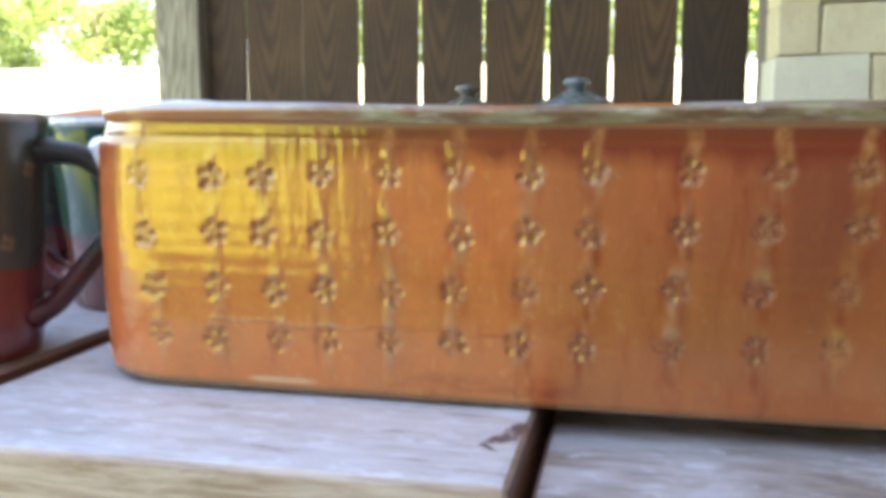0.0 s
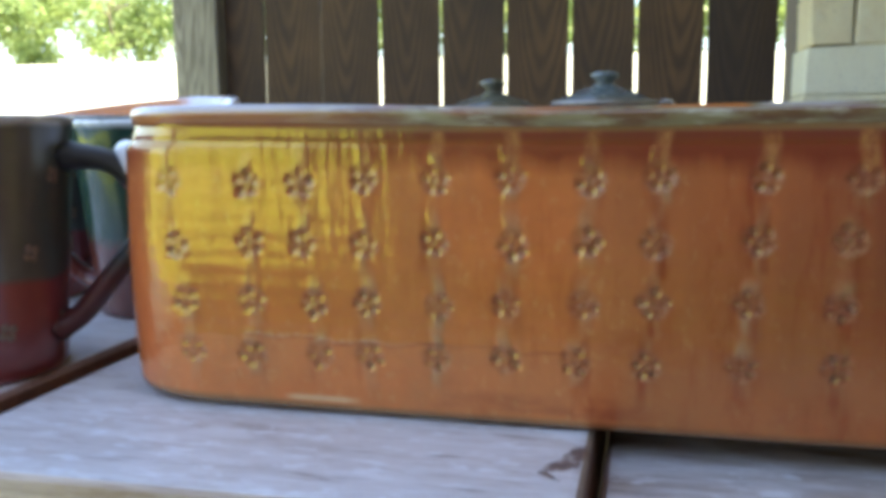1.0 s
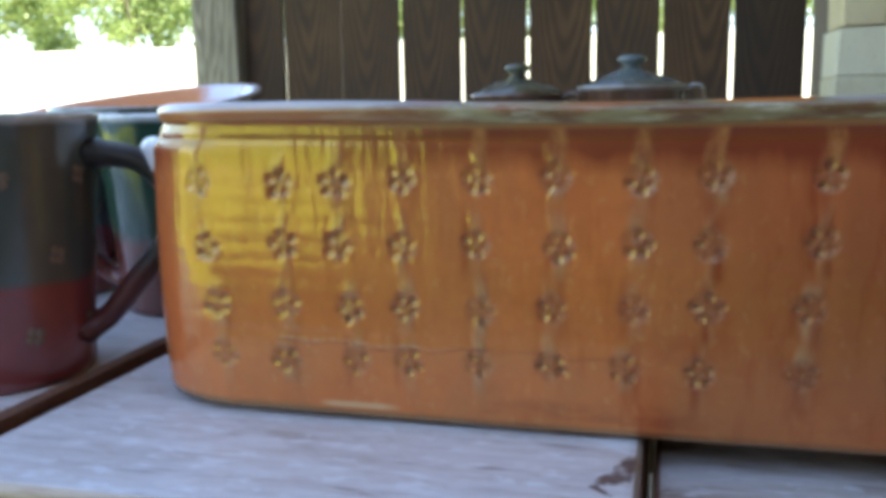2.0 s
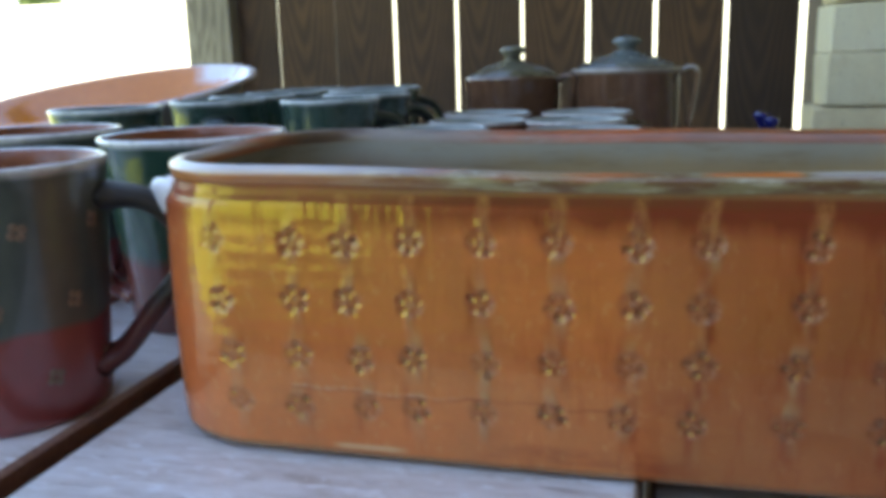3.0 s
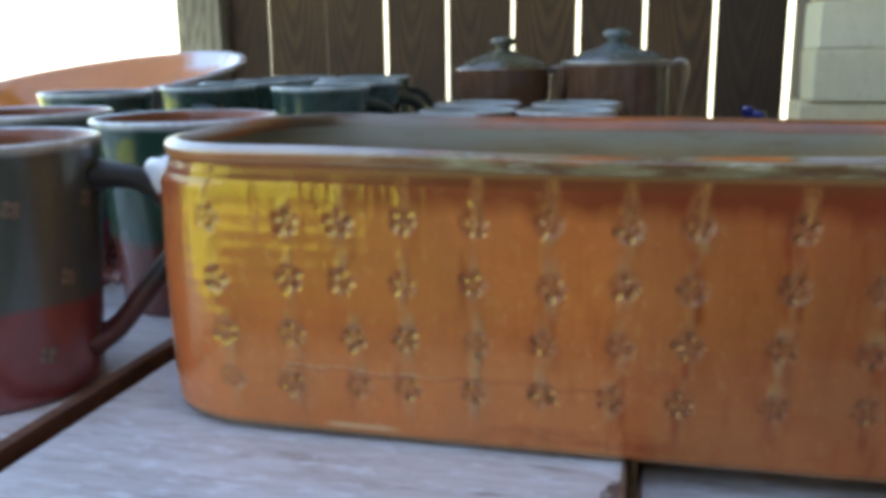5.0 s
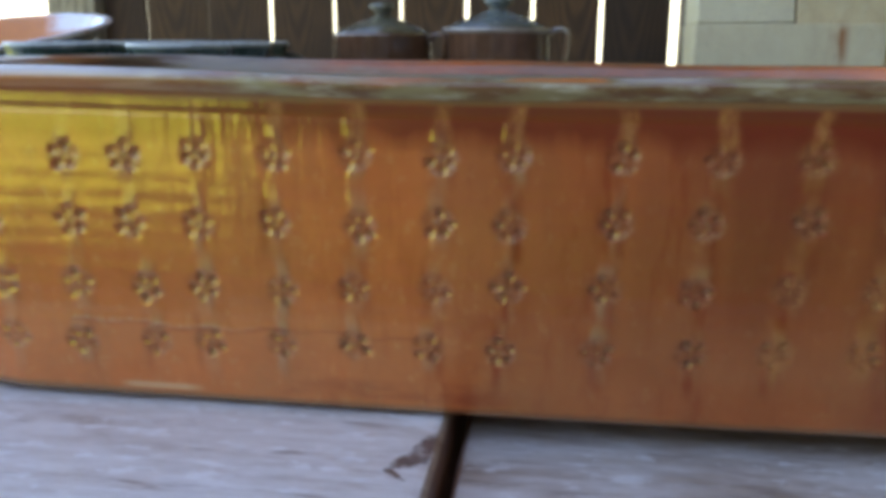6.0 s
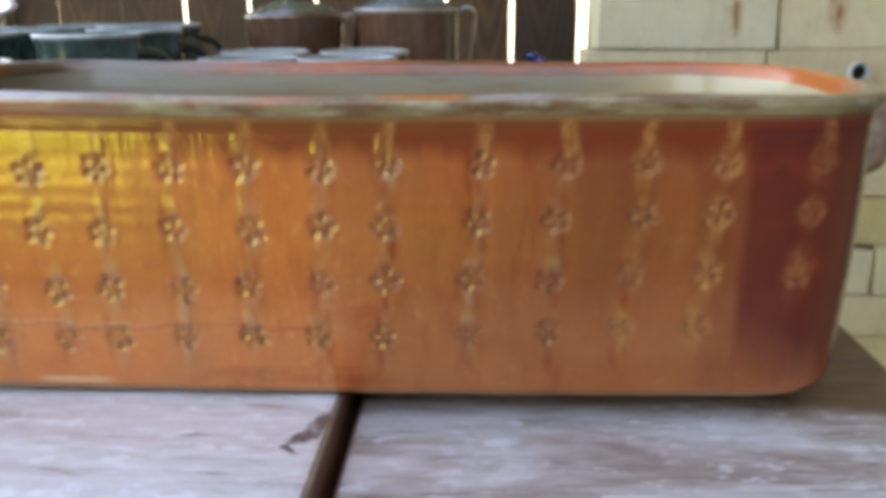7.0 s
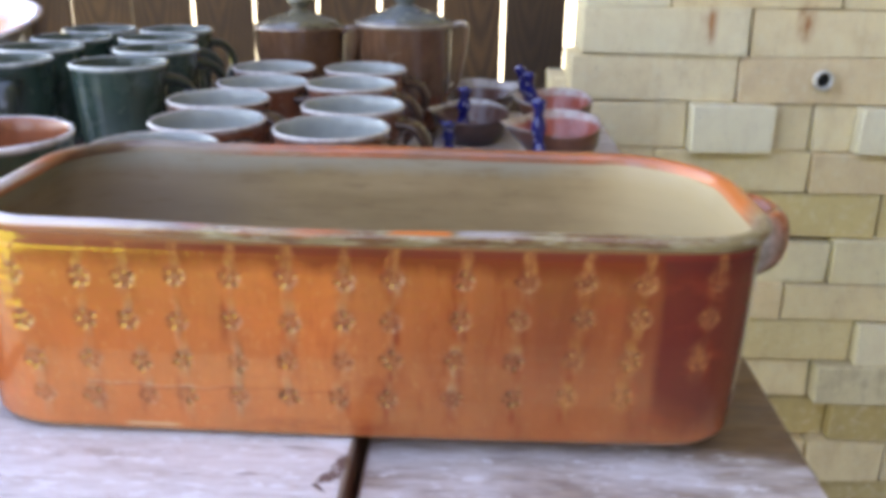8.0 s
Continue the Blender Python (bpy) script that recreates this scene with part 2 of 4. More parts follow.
    # sky glare painted as a pale lavender crest along the near left rim
    left = k.math("MULTIPLY", k.ramp(k.math("ADD", x, k.math("MULTIPLY", k.noise(flow, 25, 3), 0.06)), -0.03, -0.09), k.ramp(y, 0.03, -0.02))
    c = k.mix(k.math("MULTIPLY", left, 0.8), c, k.mix(k.ramp(z, 0.1178, 0.1196), (0.50, 0.19, 0.07), (0.66, 0.60, 0.62)))
    # one bare orange length on the crest of the near side, and a milky one beside it
    wander = k.math("ADD", x, k.math("MULTIPLY", k.math("SUBTRACT", k.noise(p, 80, 3), 0.5), 0.010))
    crest = k.math("MULTIPLY", k.ramp(z, 0.1184, 0.1194), k.ramp(y, 0.0, -0.02))
    c = k.mix(k.math("MULTIPLY", crest, k.math("MULTIPLY", k.ramp(wander, 0.015, 0.019), k.ramp(wander, 0.043, 0.047, 1, 0))), c, (0.62, 0.160, 0.028))
    c = k.mix(k.math("MULTIPLY", crest, k.math("MULTIPLY", k.ramp(wander, 0.047, 0.052), k.ramp(wander, 0.070, 0.085, 0.7, 0))), c, (0.46, 0.42, 0.42))
    k.put(b.inputs["Base Color"], c)
    b.inputs["Coat Weight"].default_value, b.inputs["Coat Roughness"].default_value, b.inputs["Coat IOR"].default_value = 0.4, 0.12, 1.5
    k.bump(k.noise(flow, 120, 3), b, 0.15, 0.001)
    return m


def liner_glaze():
    m, k, b = made("liner_glaze", 0.3)
    p = k.coords("Object")
    flat = k.scaled(p, (0.15, 0.15, 1))
    c = k.mix(k.ramp(k.noise(flat, 60, 4, 0.6), 0.3, 0.7), (0.27, 0.186, 0.090), (0.40, 0.290, 0.155))
    c = k.mix(k.ramp(k.noise(p, 30, 3), 0.5, 0.75, 0, 0.5), c, (0.27, 0.18, 0.095))
    x, y, z = k.split(p)
    # left end painted greyer and darker for the shade inside
    c = k.mix(k.math("MULTIPLY", k.ramp(k.math("ADD", x, k.math("MULTIPLY", k.noise(p, 20, 3), 0.08)), -0.02, -0.10), 0.7), c, (0.23, 0.185, 0.145))
    c = k.mix(k.ramp(k.math("ADD", z, k.math("MULTIPLY", k.noise(k.scaled(p, (1, 1, 0.2)), 60, 3), 0.012)), 0.108, 0.116, 0, 0.75), c, (0.30, 0.285, 0.225))
    c = k.mix(k.ramp(k.noise(flat, 190, 4, 0.7), 0.54, 0.68, 0, 0.5), c, (0.20, 0.130, 0.066))
    # right end painted paler and warmer for the light that falls there
    c = k.mix(k.ramp(k.math("ADD", x, k.math("MULTIPLY", k.noise(p, 20, 3), 0.05)), 0.12, 0.18, 0, 0.7), c, (0.60, 0.46, 0.24))
    k.put(b.inputs["Base Color"], c)
    b.inputs["Coat Weight"].default_value, b.inputs["Coat Roughness"].default_value = 0.45, 0.13
    k.bump(k.noise(flat, 160, 3), b, 0.25, 0.0015)
    return m


def pot_glaze(name, upper, lower, seam, rim, rough=0.2, speck=0.4, reach=0.004, top=None, coat=0.65, pale=None):
    """Two glazes dipped over one another: upper above the height seam, lower below it, and a pale break along the rim
    at top, whitened on the mugs to paint sky glare.
    """
    m, k, b = made(name, rough)
    p = k.coords("Object")
    x, y, z = k.split(p)
    r = k.chance()
    wob = k.math("MULTIPLY", k.math("SUBTRACT", k.noise(p, 18, 2), 0.5), 0.012)
    zz = k.math("ADD", z, wob)
    up = k.mix(k.ramp(k.noise(p, 55, 5, 0.65), 0.35, 0.7, 0, speck), upper, tuple(0.45 * v for v in upper))
    up = k.mix(k.ramp(k.noise(k.scaled(p, (1, 1, 0.2)), 80, 3), 0.5, 0.75, 0, speck), up, tuple(min(1, 1.5 * v + 0.02) for v in upper))
    lo = k.mix(k.ramp(k.noise(p, 60, 4), 0.35, 0.7, 0, speck), lower, tuple(0.5 * v for v in lower))
    c = k.mix(k.ramp(zz, seam - reach, seam + reach), lo, up)
    c = k.mix(k.math("MULTIPLY", r, 0.25), c, tuple(0.6 * v for v in upper))
    if top:
        c = k.mix(k.math("MULTIPLY", k.ramp(k.math("ADD", z, k.math("MULTIPLY", wob, 0.3)), top - 0.005, top - 0.001), k.ramp(k.noise(p, 90, 3, 0.6), 0.36, 0.58, 0.6, 1.0)), c, rim)
    if pale:
        # white sky glare painted over one side, broken by blotches
        run = k.math("MULTIPLY", k.ramp(k.math("ADD", x, k.math("MULTIPLY", k.noise(p, 14, 3), 0.06)), pale, pale + 0.03), k.ramp(z, 0.096, 0.106))
        c = k.mix(k.math("MULTIPLY", run, k.ramp(k.noise(p, 42, 4, 0.6), 0.34, 0.46, 0.1, 0.95)), c, (0.74, 0.70, 0.74))
    k.put(b.inputs["Base Color"], c)
    k.put(b.inputs["Roughness"], k.ramp(k.noise(p, 40, 3), 0.3, 0.7, rough - 0.05, rough + 0.1))
    b.inputs["Coat Weight"].default_value, b.inputs["Coat Roughness"].default_value, b.inputs["Coat IOR"].default_value = coat, 0.11, 1.3 + 0.5 * coat
    k.bump(k.noise(k.scaled(p, (0.3, 0.3, 1)), 140, 4), b, 0.2, 0.001)
    return m


def brick_face(name, a, bcol, dirt, rough=0.9):
    m, k, b = made(name, rough)
    p = k.coords("Object")
    r = k.chance()
    c = k.mix(r, a, bcol)
    w = k.position()
    c = k.mix(k.ramp(k.noise(w, 16, 5, 0.65), 0.42, 0.75, 0, 0.55), c, dirt)
    c = k.mix(k.ramp(k.noise(k.scaled(w, (1, 1, 0.35)), 42, 4, 0.6), 0.50, 0.70, 0, 0.5), c, dirt)
    c = k.mix(k.ramp(k.noise(w, 70, 4, 0.6), 0.52, 0.66, 0, 0.35), c, (0.79, 0.73, 0.53))
    c = k.mix(k.ramp(k.noise(w, 240, 3, 0.7), 0.60, 0.72, 0, 0.5), c, tuple(0.45 * v for v in dirt))
    # rusty runs
    x, y, z = k.split(w)
    runs = k.noise(k.scaled(w, (1, 1, 0.25)), 55, 4, 0.6)
    for cx, cz in ((0.380, 0.876), (0.525, 0.882)):
        near = k.math("MULTIPLY", k.ramp(k.math("ABSOLUTE", k.math("SUBTRACT", x, cx)), 0.004, 0.016, 1, 0), k.ramp(k.math("ABSOLUTE", k.math("SUBTRACT", z, cz)), 0.015, 0.034, 1, 0))
        c = k.mix(k.math("MULTIPLY", near, k.ramp(runs, 0.42, 0.56, 0.12, 1.0)), c, (0.40, 0.150, 0.050))
    k.put(b.inputs["Base Color"], c)
    k.bump(k.math("ADD", k.noise(w, 260, 4, 0.7), k.math("MULTIPLY", k.noise(w, 40, 3), 1.4)), b, 0.5, 0.0022)
    return m


def plain(name, colour, rough=0.6, metal=0.0, vary=0.25, scale=40):
    m, k, b = made(name, rough, metal)
    p = k.coords("Object")
    c = k.mix(k.ramp(k.noise(p, scale, 4, 0.6), 0.3, 0.7, 0, 1), colour, tuple((1 - vary) * v for v in colour))
    k.put(b.inputs["Base Color"], c)
    k.bump(k.noise(p, scale * 3, 3), b, 0.2, 0.001)
    return m


M_DISH, M_RIM, M_LINER = dish_glaze(), rim_glaze(), liner_glaze()
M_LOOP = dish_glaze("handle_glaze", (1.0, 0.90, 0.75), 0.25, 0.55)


def table_wood(name, worn):
    """Rough-sawn boards: greyed and washed white, with fine saw marks across and rusty brown where the wash is worn."""
    m, k, b = made(name, 0.5)
    v = k.n.new("ShaderNodeVectorMath")
    v.operation = "ADD"
    pos = k.position()
    k.put(v.inputs[0], pos)
    sh = k.n.new("ShaderNodeCombineXYZ")
    k.put(sh.inputs[1], k.math("MULTIPLY", k.chance(), 5.0))
    k.put(v.inputs[1], sh.outputs[0])
    p = v.outputs[0]
    across = k.scaled(p, (0.16, 1, 1))
    fine = k.noise(across, 420, 5, 0.7)
    mid = k.noise(across, 170, 5, 0.7, 0.4)
    broad = k.noise(k.scaled(p, (0.35, 1, 1)), 26, 4, 0.6, 0.6)
    blot = k.noise(k.scaled(p, (0.20, 1, 1)), 150, 6, 0.75)
    c = k.mix(k.ramp(fine, 0.30, 0.68), (0.47 - 0.16 * worn, 0.40 - 0.17 * worn, 0.375 - 0.19 * worn), (0.66 - 0.15 * worn, 0.61 - 0.18 * worn, 0.60 - 0.21 * worn))
    c = k.mix(k.ramp(blot, 0.36, 0.58, 0.08, 0.92 - 0.46 * worn), c, (0.80, 0.79, 0.82))
    c = k.mix(k.ramp(k.noise(k.scaled(p, (0.45, 1, 1)), 17, 4, 0.6, 0.5), 0.44, 0.60, 0, 0.55 - 0.45 * worn), c, (0.80, 0.80, 0.85))
    c = k.mix(k.ramp(mid, 0.46, 0.60, 0, 0.5), c, (0.67, 0.64, 0.65))
    bare = k.ramp(k.math("ADD", k.math("MULTIPLY", broad, 0.7), k.math("MULTIPLY", mid, 0.3)), 0.56 - 0.15 * worn, 0.67 - 0.12 * worn, 0, 0.42 + 0.42 * worn)
    c = k.mix(bare, c, k.mix(k.ramp(fine, 0.35, 0.65), (0.20, 0.130, 0.092), (0.40, 0.295, 0.215)))
    flake = k.noise(k.scaled(p, (0.36, 1, 1)), 150 - 30 * worn, 5, 0.7)
    c = k.mix(k.ramp(flake, 0.55 + 0.065 * worn, 0.60 + 0.045 * worn, 0, 0.92 - 0.40 * worn), c, (0.84, 0.85, 0.90))
    c = k.mix(k.ramp(k.noise(k.scaled(p, (0.10, 1, 1)), 230, 4, 0.6), 0.615, 0.70, 0, 0.7), c, (0.17, 0.095, 0.07))
    crack = k.noise(k.scaled(p, (0.05, 1, 1)), 330, 4, 0.6, 0.3)
    c = k.mix(k.math("MULTIPLY", k.ramp(crack, 0.60, 0.66), k.ramp(k.noise(p, 34, 3, 0.6), 0.42, 0.60, 0, 0.5)), c, (0.18, 0.12, 0.10))
    c = k.mix(k.math("MULTIPLY", k.ramp(k.noise(k.scaled(p, (0.30, 1, 1)), 300, 4, 0.65), 0.56, 0.66), k.ramp(k.noise(p, 26, 3, 0.6), 0.40, 0.58, 0, 0.8)), c, (0.84, 0.84, 0.88))
    if worn > 0.5:
        # brown wood past a ragged line, deepened to paint the shade beside the dish
        wx, wy, wz = k.split(pos)
        reach = k.math("ADD", k.math("ADD", wy, k.math("MULTIPLY", k.math("SUBTRACT", wx, 0.18), 0.15)), k.math("MULTIPLY", k.math("SUBTRACT", k.noise(k.scaled(p, (0.25, 1, 1)), 45, 4, 0.6), 0.5), 0.11))
        c = k.mix(k.math("MULTIPLY", k.ramp(reach, 0.292, 0.322, 0, 0.92), k.ramp(wy, 0.55, 0.80, 1.0, 0.2)), c, k.mix(k.ramp(mid, 0.35, 0.65), (0.100, 0.050, 0.018), (0.20, 0.110, 0.042)))
    x, y, z = k.split(pos)
    # a torn knot by the end of one board, in two splits
    warp = k.math("MULTIPLY", k.math("SUBTRACT", k.noise(pos, 260, 4, 0.75), 0.5), 4.5)
    torn = 0.0
    for cx, cy, lean, wx, wy in ((-0.0262, 0.274, 0.25, 0.0044, 0.0075), (-0.0310, 0.262, 0.50, 0.0050, 0.0055), (-0.0345, 0.2530, -0.9, 0.0018, 0.0035)):
        v = k.math("SUBTRACT", y, cy)
        u = k.math("SUBTRACT", k.math("SUBTRACT", x, cx), k.math("MULTIPLY", v, lean))
        d = k.math("ADD", k.math("POWER", k.math("DIVIDE", u, wx), 2.0), k.math("POWER", k.math("DIVIDE", v, wy), 2.0))
        torn = k.math("MAXIMUM", torn, k.ramp(k.math("ADD", d, warp), 0.5, 1.15, 1, 0))
    c = k.mix(k.math("MULTIPLY", torn, 0.88), c, k.mix(k.ramp(fine, 0.35, 0.6), (0.05, 0.020, 0.014), (0.16, 0.075, 0.055)))
    nx, ny, nz = k.split(k.n.new("ShaderNodeNewGeometry").outputs["True Normal"])
    red = k.mix(k.ramp(fine, 0.3, 0.7), (0.12, 0.050, 0.032), (0.22, 0.105, 0.068))
    fibre = k.noise(k.scaled(pos, (0.10, 1, 1)), 210, 5, 0.7, 0.6)
    raw = k.mix(k.ramp(fibre, 0.36, 0.62), (0.34, 0.215, 0.145), (0.62, 0.495, 0.41))
    rust = k.mix(k.ramp(fine, 0.3, 0.7), (0.17, 0.075, 0.050), (0.30, 0.145, 0.10))
    worn_edge = k.mix(k.ramp(fine, 0.35, 0.65), (0.26, 0.175, 0.115), (0.46, 0.36, 0.27))
    c = k.mix(k.ramp(k.math("ABSOLUTE", nx), 0.25, 0.4, 0, 0.85), c, k.mix(k.math("MULTIPLY", k.ramp(x, -0.15, -0.12), k.ramp(nx, 0.0, 0.1)), rust, worn_edge))
    c = k.mix(k.ramp(k.math("ABSOLUTE", nx), 0.72, 0.85), c, red)
    c = k.mix(k.ramp(k.math("ABSOLUTE", ny), 0.45, 0.7), c, raw)
    k.put(b.inputs["Base Color"], c)
    k.put(b.inputs["Roughness"], k.ramp(broad, 0.3, 0.7, 0.28 + 0.25 * worn, 0.42 + 0.25 * worn))
    b.inputs["Specular IOR Level"].default_value = 0.5 - 0.3 * worn
    k.bump(k.math("SUBTRACT", k.math("ADD", fine, k.math("MULTIPLY", mid, 1.2)), k.math("MULTIPLY", torn, 3.0)), b, 0.5, 0.0010)
    return m


M_TABLE, M_TABLE_WORN = table_wood("table_wood", 0.15), table_wood("worn_table_wood", 0.75)


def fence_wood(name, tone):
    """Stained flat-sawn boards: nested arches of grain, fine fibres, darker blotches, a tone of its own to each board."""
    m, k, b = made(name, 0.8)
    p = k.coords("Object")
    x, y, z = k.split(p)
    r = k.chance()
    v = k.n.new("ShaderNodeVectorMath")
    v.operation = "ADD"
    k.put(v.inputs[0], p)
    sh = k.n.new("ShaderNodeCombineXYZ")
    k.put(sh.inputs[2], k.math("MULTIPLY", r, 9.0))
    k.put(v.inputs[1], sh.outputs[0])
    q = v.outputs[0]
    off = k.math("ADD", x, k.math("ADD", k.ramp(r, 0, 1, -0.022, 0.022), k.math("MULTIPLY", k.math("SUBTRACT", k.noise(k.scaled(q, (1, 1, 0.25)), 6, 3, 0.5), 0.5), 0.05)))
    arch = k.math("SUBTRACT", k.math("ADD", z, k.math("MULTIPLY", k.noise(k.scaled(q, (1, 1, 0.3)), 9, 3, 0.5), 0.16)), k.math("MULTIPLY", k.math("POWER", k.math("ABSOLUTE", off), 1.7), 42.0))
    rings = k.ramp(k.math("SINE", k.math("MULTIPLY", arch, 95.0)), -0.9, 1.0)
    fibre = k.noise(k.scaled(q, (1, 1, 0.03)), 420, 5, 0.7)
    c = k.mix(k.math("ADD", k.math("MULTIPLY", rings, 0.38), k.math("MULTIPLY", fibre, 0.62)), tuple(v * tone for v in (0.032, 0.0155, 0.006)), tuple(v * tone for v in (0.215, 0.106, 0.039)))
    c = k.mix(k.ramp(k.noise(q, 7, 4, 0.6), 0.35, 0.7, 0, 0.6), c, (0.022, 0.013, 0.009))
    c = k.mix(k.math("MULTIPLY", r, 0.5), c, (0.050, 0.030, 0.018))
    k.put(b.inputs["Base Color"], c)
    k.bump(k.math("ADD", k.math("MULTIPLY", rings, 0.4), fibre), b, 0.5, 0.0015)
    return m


M_LEG = wood("leg_wood", (0.14, 0.10, 0.07), (0.26, 0.20, 0.14), "z")
# the second, darker tone is for the board next to the kiln
M_FENCE, M_FENCE_DARK = fence_wood("fence_wood", 0.95), fence_wood("darker_fence_wood", 0.5)
M_POST = wood("post_wood", (0.13, 0.105, 0.075), (0.50, 0.43, 0.315), "z", 30.0, 0.8)
M_WALL = wood("wall_boards", (0.17, 0.15, 0.11), (0.28, 0.25, 0.19), "z", 14.0, 0.8)
M_SUN_WALL = wood("sun_wall_boards", (0.12, 0.10, 0.08), (0.20, 0.175, 0.14), "y", 6.0, 0.8)
M_BRICK = brick_face("fire_brick", (0.80, 0.66, 0.39), (0.83, 0.71, 0.45), (0.64, 0.48, 0.27))
M_BRICK_WHITE = brick_face("pale_fire_brick", (0.84, 0.76, 0.53), (0.84, 0.80, 0.59), (0.72, 0.61, 0.42))
M_BRICK_YELLOW = brick_face("yellow_fire_brick", (0.68, 0.55, 0.26), (0.74, 0.62, 0.35), (0.60, 0.45, 0.23))
M_BRICK_PALE = brick_face("grey_fire_brick", (0.78, 0.69, 0.44), (0.82, 0.74, 0.52), (0.66, 0.54, 0.34))
# olive bricks, darkened to put the shade low on the kiln into their colour
M_BRICK_OLIVE_SHADED = brick_face("shaded_olive_fire_brick", (0.54, 0.42, 0.18), (0.62, 0.50, 0.25), (0.43, 0.31, 0.15))
M_BRICK_STAINED = brick_face("stained_fire_brick", (0.68, 0.60, 0.40), (0.72, 0.64, 0.42), (0.34, 0.26, 0.15))
M_BRICK_PINK = brick_face("pink_fire_brick", (0.78, 0.61, 0.36), (0.80, 0.64, 0.39), (0.64, 0.46, 0.27))
M_BRICK_DARK = plain("joint_shade", (0.07, 0.05, 0.033), 0.95)
M_GREEN = pot_glaze("green_glaze", (0.038, 0.072, 0.056), (0.10, 0.040, 0.028), 0.018, (0.58, 0.62, 0.60), 0.24, 0.5, top=0.1238, coat=0.45)
M_GREEN_IN = plain("green_liner", (0.065, 0.095, 0.075), 0.25, 0.0, 0.4)
M_OLIVE = pot_glaze("olive_maroon_glaze", (0.085, 0.095, 0.084), (0.28, 0.036, 0.035), 0.046, (0.80, 0.77, 0.76), 0.34, 0.45, 0.0015, top=0.1185)
M_ORANGE_IN = plain("orange_liner", (0.34, 0.105, 0.045), 0.25, 0.0, 0.45)
M_TEAL = pot_glaze("teal_rust_glaze", (0.026, 0.066, 0.046), (0.15, 0.026, 0.018), 0.046, (0.80, 0.80, 0.80), 0.18, 0.5, top=0.1173, coat=0.35)
M_RUST = pot_glaze("rust_glaze", (0.21, 0.072, 0.038), (0.14, 0.038, 0.025), 0.03, (0.60, 0.56, 0.52), 0.25, 0.5, top=0.098)
M_UMBER = pot_glaze("umber_glaze", (0.075, 0.038, 0.026), (0.06, 0.028, 0.02), 0.03, (0.3, 0.25, 0.2), 0.25, 0.5, coat=0.3)
M_GREY_IN = plain("grey_liner", (0.37, 0.40, 0.375), 0.22, 0.0, 0.25)
M_JAR = pot_glaze("jar_glaze", (0.165, 0.080, 0.042), (0.22, 0.066, 0.034), 0.05, (0.36, 0.31, 0.26), 0.18, 0.6, top=0.140, coat=0.8)
M_LID = pot_glaze("lid_glaze", (0.150, 0.180, 0.182), (0.10, 0.085, 0.070), 0.004, (0.3, 0.3, 0.3), 0.2, 0.5)
M_LID_OLIVE = pot_glaze("olive_lid_glaze", (0.135, 0.128, 0.086), (0.09, 0.07, 0.05), 0.004, (0.3, 0.3, 0.3), 0.24, 0.5)
M_BOWL_OUT = pot_glaze("bowl_outer_glaze", (0.105, 0.075, 0.046), (0.10, 0.05, 0.03), 0.03, (0.5, 0.42, 0.34), 0.3, 0.5, coat=0.3)
M_BOWL = pot_glaze("bowl_glaze", (0.62, 0.195, 0.012), (0.34, 0.10, 0.03), 0.03, (0.72, 0.60, 0.48), 0.15, 0.15, top=0.1285, coat=0.5, pale=0.06)
M_DIP_DARK = pot_glaze("dark_pinch_pot_glaze", (0.085, 0.040, 0.028), (0.06, 0.028, 0.020), 0.020, (0.46, 0.42, 0.38), 0.3, 0.5, top=0.043, coat=0.3)
M_DIP_DARK_IN = pot_glaze("dark_pot_liner", (0.12, 0.050, 0.034), (0.09, 0.04, 0.03), 0.016, (0.50, 0.46, 0.42), 0.26, 0.5, top=0.0435, coat=0.2)
M_DIP = pot_glaze("pinch_pot_glaze", (0.20, 0.075, 0.042), (0.11, 0.052, 0.035), 0.026, (0.48, 0.42, 0.36), 0.3, 0.5, top=0.043, coat=0.3)
M_DIP_IN = pot_glaze("red_pot_liner", (0.42, 0.085, 0.048), (0.30, 0.075, 0.035), 0.020, (0.52, 0.44, 0.38), 0.26, 0.5, top=0.0445, coat=0.25)


def cobalt():
    m, k, b = made("cobalt_pattern", 0.15)
    p = k.coords("Object")
    w = k.n.new("ShaderNodeTexVoronoi")
    w.inputs["Scale"].default_value = 130
    k.put(w.inputs["Vector"], k.scaled(p, (1, 1, 0.6)))
    c = k.mix(k.ramp(w.outputs["Distance"], 0.14, 0.24, 1, 0), (0.010, 0.012, 0.13), (0.50, 0.52, 0.68))
    k.put(b.inputs["Base Color"], c)
    b.inputs["Coat Weight"].default_value = 0.6
    return m


M_BLUE = cobalt()
M_STAMP = plain("stamp_pool", (0.25, 0.165, 0.125), 0.3, 0.0, 0.4, 300)
M_METAL = plain("pipe_metal", (0.72, 0.69, 0.62), 0.5, 0.25)
M_BLACK = plain("bore_shade", (0.008, 0.007, 0.006), 0.9)


def ground_stuff():
    m, k, b = made("ground", 0.95)
    p = k.position()
    x, y, z = k.split(p)
    grass = k.mix(k.ramp(k.noise(p, 3.0, 5, 0.6), 0.36, 0.62), (0.13, 0.17, 0.022), (0.42, 0.48, 0.05))
    pale = k.mix(k.noise(p, 9, 5, 0.7), (0.58, 0.58, 0.40), (0.74, 0.74, 0.54))
    dirt = k.mix(k.noise(p, 12, 5, 0.7), (0.15, 0.11, 0.075), (0.24, 0.19, 0.13))
    edge = k.math("ADD", y, k.math("MULTIPLY", k.noise(p, 0.6, 3), 1.5))
    c = k.mix(k.ramp(edge, 4.4, 5.8), grass, pale)
